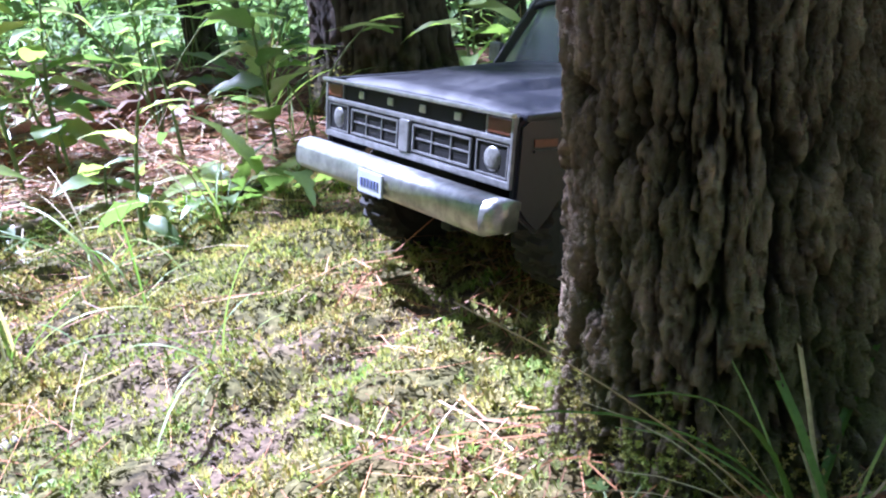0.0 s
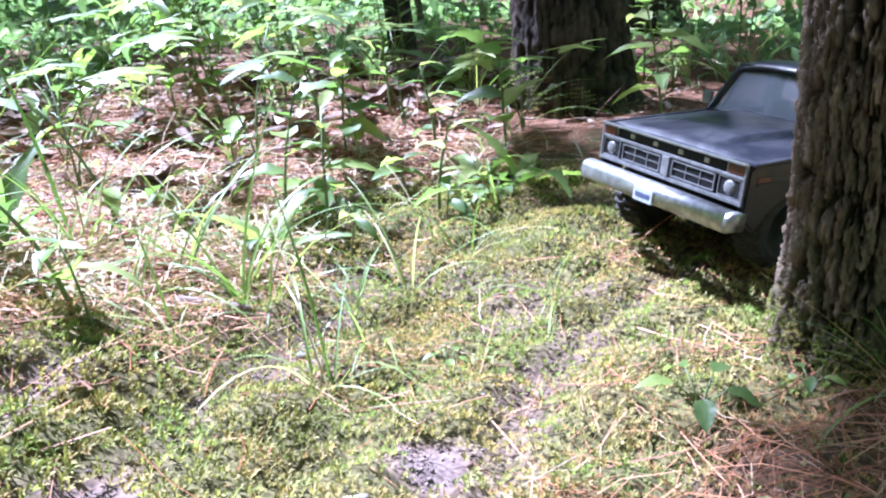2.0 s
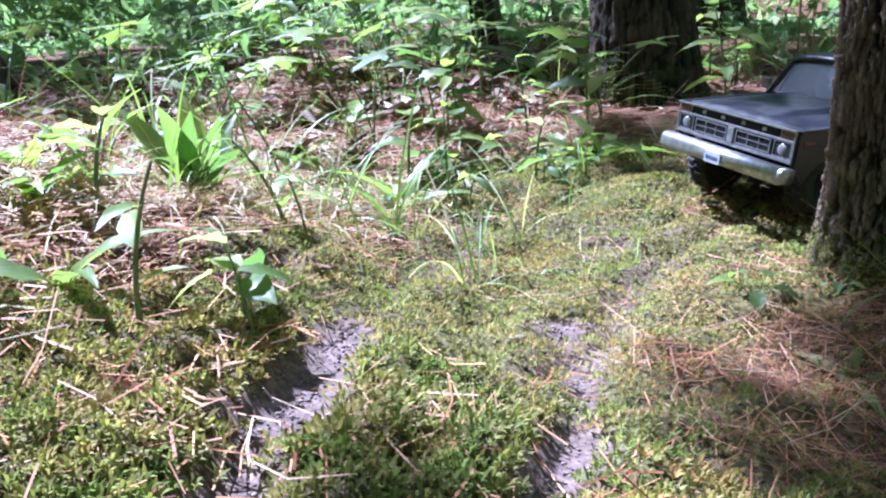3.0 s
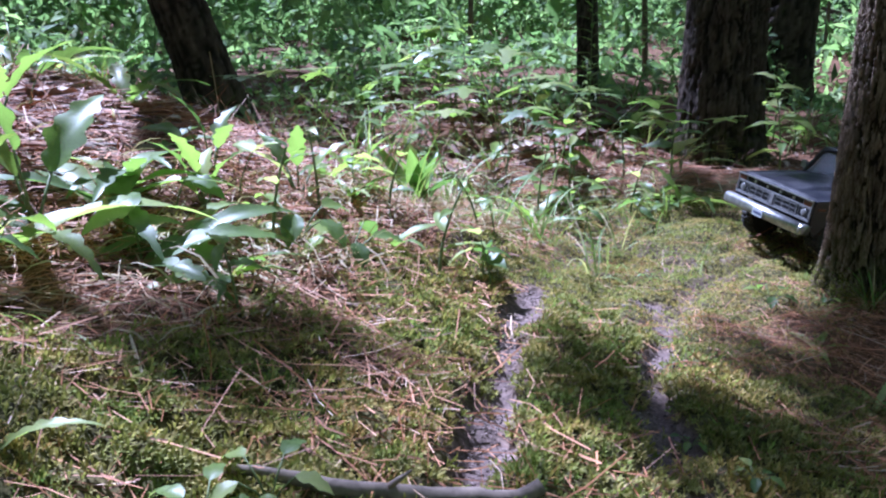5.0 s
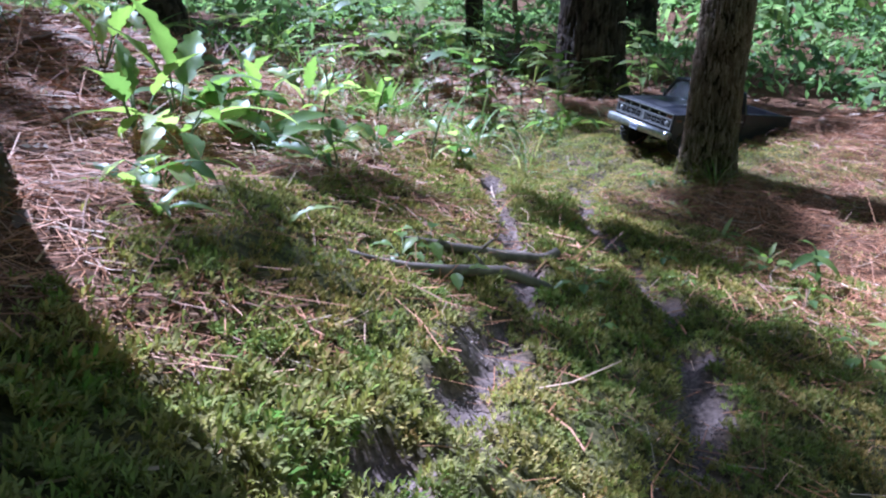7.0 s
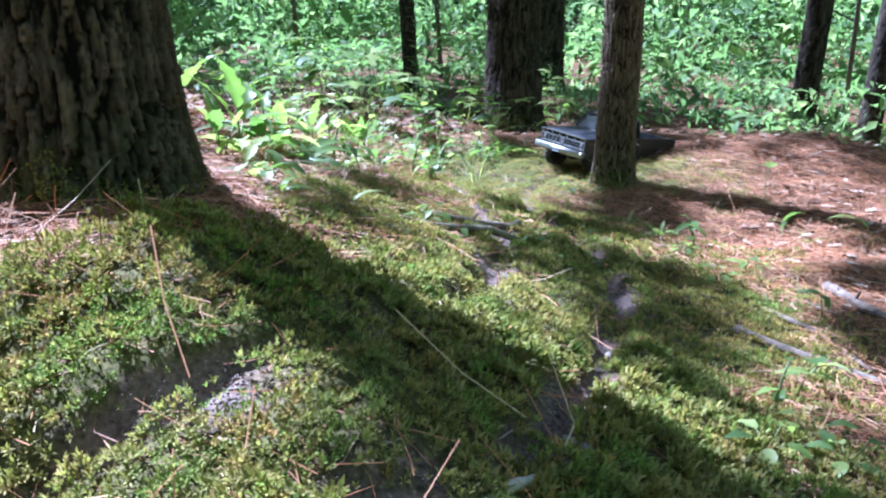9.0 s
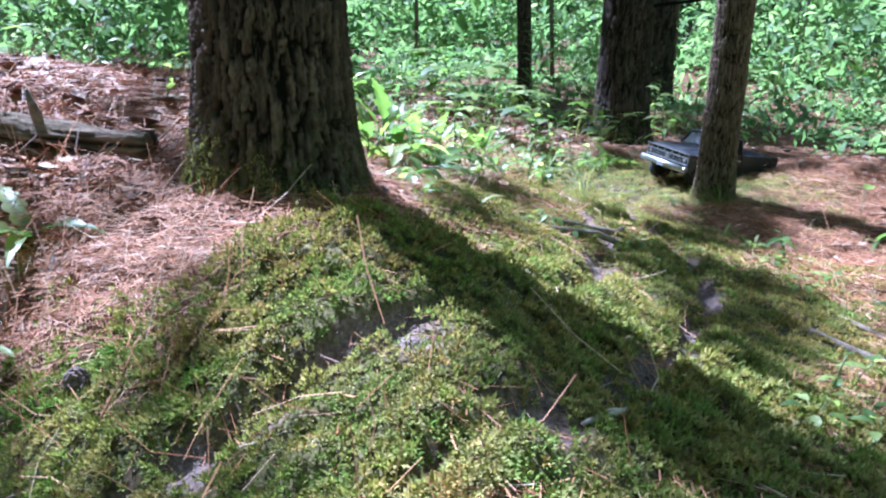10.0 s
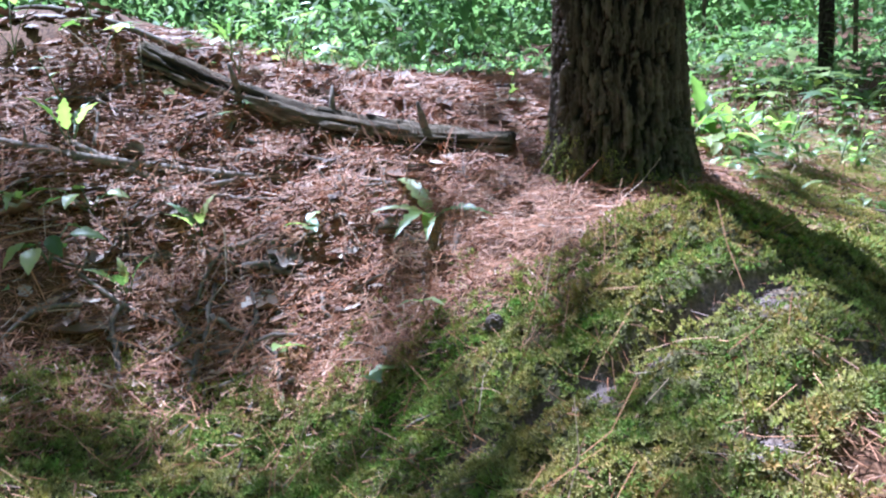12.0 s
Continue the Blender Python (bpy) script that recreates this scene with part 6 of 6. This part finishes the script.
def fallen_log(p0, p1, r0, r1):
    """A rotting log with long splits, lying on the bank."""
    n, sides = 150, 64
    ts = np.linspace(0, 1, n)
    xs, ys = p0[0] + (p1[0] - p0[0]) * ts, p0[1] + (p1[1] - p0[1]) * ts
    bed = np.polyval(np.polyfit(ts, land(xs, ys), 2), ts) + 0.55 * (r0 + (r1 - r0) * ts)
    root = tagged(new("fallen_log"), "weathered rotting log lying across the litter", "log")
    a, b = Vector((xs[0], ys[0], bed[0])), Vector((xs[-1], ys[-1], bed[-1]))
    turn = (b - a).to_track_quat('Z', 'Y')
    root.matrix_basis = Matrix.Translation(a) @ turn.to_matrix().to_4x4()
    back = root.matrix_basis.inverted()
    mid = np.array([back @ Vector((x, y, z)) for x, y, z in zip(xs, ys, bed)])
    A, T = np.meshgrid(np.arange(sides) * 2 * math.pi / sides, ts, indexing="ij")
    ln = (b - a).length
    u, v = np.cos(A), np.sin(A)
    split = 0.6 * vnoise(u * 4, v * 4, T * ln / 0.2) + 0.4 * vnoise(u * 10, v * 10, T * ln / 0.25)
    lump = vnoise(u * 1.2 + 4, v * 1.2, T * ln / 0.12)
    fine = vnoise(u * 12, v * 12, T * ln / 0.04)
    R = (r0 + (r1 - r0) * T) * (0.7 + 0.4 * lump + 0.42 * (step(0.3, 0.5, split) - 0.5) + 0.25 * (fine - 0.5)) * np.where((T < 0.005) | (T > 0.995), 0.25, 1)
    M = mid[None, :, :].repeat(sides, 0)
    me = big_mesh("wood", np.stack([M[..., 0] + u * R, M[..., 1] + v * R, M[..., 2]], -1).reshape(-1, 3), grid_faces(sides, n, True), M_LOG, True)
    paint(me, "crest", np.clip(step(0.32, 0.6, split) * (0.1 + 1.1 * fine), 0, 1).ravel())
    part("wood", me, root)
    for k, (t, s) in enumerate(((0.2, 1), (0.45, -1), (0.7, 1))):
        c = Vector(mid[int(t * n)])
        d = Vector((0.3 * s, 1, 0.3)).normalized() * 0.13
        part("branch_stub", tube_mesh("branch_stub", [c, c + d * 0.6, c + d], [0.014, 0.011, 0.004], M_DEADWOOD, 8, 0.2, k), root)


fallen_log((-0.90, -1.67), (-2.2, -2.15), 0.04, 0.052)
branch("fallen_branch", [(-2.2, -2.0), (-2.6, -2.2), (-3.0, -2.3)], [0.014, 0.011, 0.006], M_DEADWOOD, "long thin dead branch leading off the log", "branch", 2, 8, 1.2)
branch("fallen_branch", [(-0.17, -1.00), (-0.09, -0.93), (-0.02, -0.83), (0.02, -0.78)], [0.004, 0.009, 0.010, 0.008], M_DEADWOOD, "bare grey branch lying across the trail", "branch", 1, 10, 1.5)
branch("fallen_branch", [(-0.16, -1.17), (-0.08, -1.09), (0.0, -0.98), (0.06, -0.92)], [0.004, 0.008, 0.010, 0.007], M_DEADWOOD, "bare grey branch lying across the trail", "branch", 1, 10, 1.5)
branch("fallen_branch", [(0.56, -1.12), (0.69, -1.19), (0.84, -1.27)], [0.010, 0.009, 0.007], M_DEADWOOD, "straight dead stick lying on brown litter", "branch", 1)
branch("fallen_branch", [(0.62, -0.9), (0.72, -1.02), (0.8, -1.2)], [0.006, 0.006, 0.004], M_DEADWOOD, "thin dead stick lying on brown litter", "branch", 1)
branch("fallen_branch", [(-1.95, -2.55), (-1.7, -2.42), (-1.45, -2.27), (-1.1, -2.0)], [0.012, 0.012, 0.009, 0.006], M_DEADWOOD, "long dead stick half buried in the litter", "branch", 2)
branch("fallen_branch", [(-1.2, -2.2), (-1.35, -2.42), (-1.5, -2.62)], [0.012, 0.014, 0.01], M_ROTTEN, "crumbling piece of dead wood in the litter", "branch", 2)
branch("fallen_branch", [(-0.8, -2.02), (-0.72, -2.1), (-0.68, -2.16)], [0.006, 0.011, 0.006], M_ROTTEN, "short curled piece of dead wood", "branch", 2)
branch("fallen_branch", [(-0.95, -0.62), (-1.4, -0.75), (-1.9, -0.85)], [0.01, 0.012, 0.008], M_ROTTEN, "dark dead branch beneath the plants", "branch", 1)
branch("wood_chip", [(-0.68, 0.24), (-0.6, 0.28)], [0.012, 0.009], M_DEADWOOD, "flat grey splinter of wood lying on the moss", "wood", 0, 6)
for x, y, a, ln, q in ((-1.35, -2.15, 0.5, 0.5, 0.008), (-1.15, -2.35, 2.7, 0.35, 0.007), (-1.55, -2.05, 0.2, 0.4, 0.009), (-1.0, -1.85, 1.2, 0.3, 0.006), (-1.7, -2.5, 0.9, 0.5, 0.011), (-1.25, -1.8, 2.2, 0.3, 0.007), (-1.5, -2.75, 0.3, 0.4, 0.008), (-0.95, -2.12, 2.4, 0.22, 0.006)):
    branch("fallen_branch", [(x, y), (x + math.cos(a) * ln * 0.5, y + math.sin(a) * ln * 0.5), (x + math.cos(a + 0.15) * ln, y + math.sin(a + 0.15) * ln)], [q * 0.7, q, q * 0.4], M_DEADWOOD, "grey dead stick lying in the leaf litter", "branch", 2, 8, 1.0)
branch("fallen_branch", [(0.34, -2.15), (0.36, -2.1), (0.385, -2.04)], [0.003, 0.007, 0.004], M_BARE, "pale bare stick half sunk in the moss", "branch", 0, 8, 0.7)
branch("fallen_branch", [(0.415, -2.01), (0.405, -1.95), (0.37, -1.9)], [0.003, 0.007, 0.003], M_BARE, "pale bare stick half sunk in the moss", "branch", 0, 8, 0.7)
branch("fallen_branch", [(0.77, -0.66), (0.82, -0.76), (0.9, -0.9)], [0.013, 0.012, 0.01], M_DEADWOOD, "short thick dead branch lying on orange litter", "branch", 2, 10, 0.8)
branch("fallen_branch", [(-1.02, -0.9), (-1.03, -0.5), (-1.06, -0.1)], [0.006, 0.008, 0.005], M_ROTTEN, "long thin dark stick lying under the plants", "branch", 2, 8, 1.2)
branch("fallen_branch", [(-2.15, -2.78), (-1.8, -2.47), (-1.38, -2.09)], [0.017, 0.016, 0.010], M_DEADWOOD, "pale dead branch lying on the bank", "branch", 3, 10, 0.9)
branch("fallen_branch", [(-1.36, 0.98), (-1.26, 1.15), (-1.16, 1.36)], [0.012, 0.013, 0.009], M_DEADWOOD, "pale dead branch lying among the seedlings", "branch", 2, 10, 1.2)
branch("fallen_branch", [(-0.86, 0.8), (-0.79, 0.88), (-0.7, 0.99)], [0.006, 0.009, 0.006], M_ROTTEN, "dark dead stick lying on the needles", "branch", 1, 8, 1.0)
branch("twig", [(-0.42, -2.28), (-0.5, -2.36), (-0.62, -2.4)], [0.004, 0.004, 0.003], M_DEADWOOD, "thin twig lying in the moss", "twig", 1, 6, 1.5)
for k in range(26):
    x, y = rnd.uniform(-2.0, 0.9), rnd.uniform(-2.7, 1.3)
    if float(zones(np.array([x]), np.array([y]))[2][0]) < 0.4 or math.hypot(x + 0.2, y - 0.8) < 0.5:
        continue
    a, ln = rnd.uniform(0, 6.28), rnd.uniform(0.08, 0.25)
    q = rnd.uniform(0.0018, 0.004)
    branch("twig", [(x, y), (x + math.cos(a) * ln * 0.5, y + math.sin(a) * ln * 0.5), (x + math.cos(a + 0.2) * ln, y + math.sin(a + 0.2) * ln)], [q, q, q * 0.5], M_DEADWOOD, "thin dry twig lying on the litter", "twig", 1, 6, 1.5)
for k in range(70):
    x, y = rnd.uniform(-2.1, -0.75), rnd.uniform(-2.8, -1.7)
    a, ln, q = rnd.uniform(0, 6.28), rnd.uniform(0.06, 0.3), rnd.uniform(0.0018, 0.007)
    branch("twig", [(x, y), (x + math.cos(a) * ln * 0.5, y + math.sin(a) * ln * 0.5), (x + math.cos(a + 0.3) * ln, y + math.sin(a + 0.3) * ln)], [q, q, q * 0.5], rnd.choice((M_DEADWOOD, M_ROTTEN)), "broken twig lying among dry leaves on the bank", "twig", 1, 6, 2.0)


def stone(x, y, r, label="small pale pebble lying on the moss"):
    bm = bmesh.new()
    bmesh.ops.create_icosphere(bm, subdivisions=2, radius=r)
    for v in bm.verts:
        v.co *= 0.8 + 0.5 * noise.noise(v.co / r * 1.2 + Vector((x * 9, y * 9, 0)))
        v.co.z *= 0.6
    ob = tagged(new("pebble", mesh_of("pebble", bm, M_STONE)), label, "pebble", "pebbles along the trail")
    ob.matrix_basis = pose(x, y, gz(x, y) + r * 0.2, 0, 0, x * 500)


for x, y, r in ((-0.25, 0.0, 0.012), (-0.2, 0.22, 0.008), (-0.5, 0.25, 0.009), (-0.37, 0.38, 0.01), (0.36, -1.45, 0.012), (0.37, -1.4, 0.009), (0.1, -2.17, 0.012), (-0.4, 0.33, 0.007), (0.02, -0.3, 0.008), (-0.02, -0.55, 0.014)):
    stone(x, y, r)

def bark_chunk(x, y, ln, turn):
    """A curled, split piece of old bark."""
    nu, nv = 9, 14
    r = random.Random(int(abs(x * 811 + y * 373) * 1000))
    u, v = np.meshgrid(np.linspace(-1, 1, nu), np.linspace(-1, 1, nv), indexing="ij")
    half = ln * 0.24 * (1 - 0.5 * np.abs(v) ** 3 + 0.5 * (vnoise(v * 3 + 7, x * 90) - 0.5))
    curl = r.uniform(0.6, 1.5)
    px, py = np.sin(u * curl) * half / max(0.5, curl), v * ln * 0.5 + 0.1 * ln * (vnoise(u * 3, v * 2 + y * 50) - 0.5)
    pz = (1 - np.cos(u * curl)) * half * r.choice((-1, 1)) + 0.12 * ln * (vnoise(u * 2 + 3, v * 4, y * 40) - 0.5)
    top = np.stack([px, py, pz], -1).reshape(-1, 3)
    n, f = nu * nv, grid_faces(nu, nv)
    rim = [i * nv for i in range(nu)] + [(nu - 1) * nv + j for j in range(1, nv)] + [i * nv + nv - 1 for i in range(nu - 2, -1, -1)] + [j for j in range(nv - 2, 0, -1)]
    sides = np.array([(a, b, b + n, a + n) for a, b in zip(rim, rim[1:] + rim[:1])])
    me = big_mesh("bark_chunk", np.concatenate([top, top - np.array([0, 0, 0.006])]), np.concatenate([f, f[:, ::-1] + n, sides]), r.choice((M_ROTTEN, M_DEADWOOD)), True)
    ob = tagged(new("bark_chunk", me), "curled piece of old bark lying in the litter", "bark", "bark pieces on the bank")
    ob.matrix_basis = pose(x, y, gz(x, y) + 0.012, r.uniform(-12, 12), r.uniform(-15, 15), turn)


def gnarled_stick(x, y, ln, turn, r):
    """A crooked dead root end, thick in places, half sunk in the litter."""
    q = random.Random(int(abs(x * 533 + y * 719) * 1000))
    a, at, line = math.radians(turn), Vector((x, y)), []
    for i in range(9):
        a += q.uniform(-0.35, 0.35)
        at = at + Vector((math.cos(a), math.sin(a))) * ln / 8
        line.append(Vector((at.x - x, at.y - y, gz(at.x, at.y) - gz(x, y) + 0.008 + r * (0.6 + q.uniform(-0.2, 1.6)))))
    girth = [r * q.uniform(0.65, 1.2) * (1 - 0.55 * (i / 8) ** 2) for i in range(9)]
    ob = tagged(new("dead_stick", tube_mesh("dead_stick", line, girth, q.choice((M_ROTTEN, M_DEADWOOD)), 9)), "crooked weathered dead stick half sunk in the litter", "stick", "sticks on the bank")
    ob.matrix_basis = pose(x, y, gz(x, y))


for k in range(34):
    gnarled_stick(rnd.uniform(-2.0, -0.95), rnd.uniform(-2.75, -2.0), rnd.uniform(0.1, 0.3), rnd.gauss(10, 50), rnd.uniform(0.0035, 0.0085))
for x, y, ln, turn, r in ((-1.3, -2.42, 0.3, 15, 0.011), (-1.38, -2.36, 0.26, 5, 0.009), (-1.2, -2.34, 0.2, 30, 0.01), (-1.5, -2.45, 0.25, -20, 0.009), (-0.6, -2.42, 0.2, 160, 0.006), (-0.32, -2.46, 0.22, 200, 0.004)):
    gnarled_stick(x, y, ln, turn, r)
for k in range(30):
    bark_chunk(rnd.uniform(-2.0, -0.8), rnd.uniform(-2.7, -1.85), rnd.uniform(0.05, 0.17), rnd.uniform(0, 360))
for x, y, ln, turn in ((-0.78, -2.1, 0.09, 60), (-0.7, -2.16, 0.07, 150), (-1.2, -2.3, 0.2, 70), (-1.32, -2.2, 0.16, 100), (-1.05, -2.22, 0.14, 95)):
    bark_chunk(x, y, ln, turn)

# a fallen pine cone in the moss
bm = bmesh.new()
for i in range(46):
    t = i / 45
    q = 0.013 * math.sin(math.pi * (0.12 + 0.8 * t)) + 0.002
    m = Matrix.Rotation(i * 2.4, 4, 'Z') @ Matrix.Translation((q, 0, t * 0.045)) @ Matrix.Rotation(-0.7, 4, 'Y') @ Matrix.Diagonal((0.009, 0.008, 0.0025, 1))
    bmesh.ops.create_cube(bm, size=1, matrix=m)
cone = tagged(new("pine_cone", mesh_of("pine_cone", bm, plain("cone_scale", (0.14, 0.1, 0.085), 0.9, 0, 0.4, 120, 0.3), False)), "small dark pine cone lying in the moss", "pine cone")
cone.matrix_basis = pose(-0.43, -2.29, gz(-0.43, -2.29) + 0.012, 70, 0, 40)

# ---- saplings in the distance ----
for k in range(34):
    a, d = rnd.uniform(-0.75, 1.3), rnd.uniform(3.6, 8.5)
    x, y = math.sin(a) * d, math.cos(a) * d - 0.5
    if x < -4 or any(math.hypot(x - t[1], y - t[2]) < 0.4 for t in TREES):
        continue
    root = tagged(new("sapling"), "thin bare sapling stem in the distant woods", "sapling", "saplings in the woods")
    root.matrix_basis = pose(x, y, gz(x, y) - 0.02)
    q, h = rnd.uniform(0.008, 0.026), rnd.uniform(3.0, 5.0)
    part("stem", tube_mesh("stem", [(0, 0, 0), (rnd.uniform(-0.08, 0.08), 0, h * 0.35), (rnd.uniform(-0.2, 0.2), 0.1, h * 0.7), (rnd.uniform(-0.3, 0.3), 0.2, h)], [q, q * 0.85, q * 0.6, q * 0.2], M_POLE, 8), root)
    for j in range(3):
        b, z = rnd.uniform(0, 6.28), rnd.uniform(0.6, 1.8)
        e = Vector((math.cos(b) * 0.5, math.sin(b) * 0.5, z + 0.25))
        part("twig", tube_mesh("twig", [(0, 0, z), Vector((0, 0, z)).lerp(e, 0.5), e], [q * 0.4, q * 0.3, q * 0.1], M_POLE, 6), root)
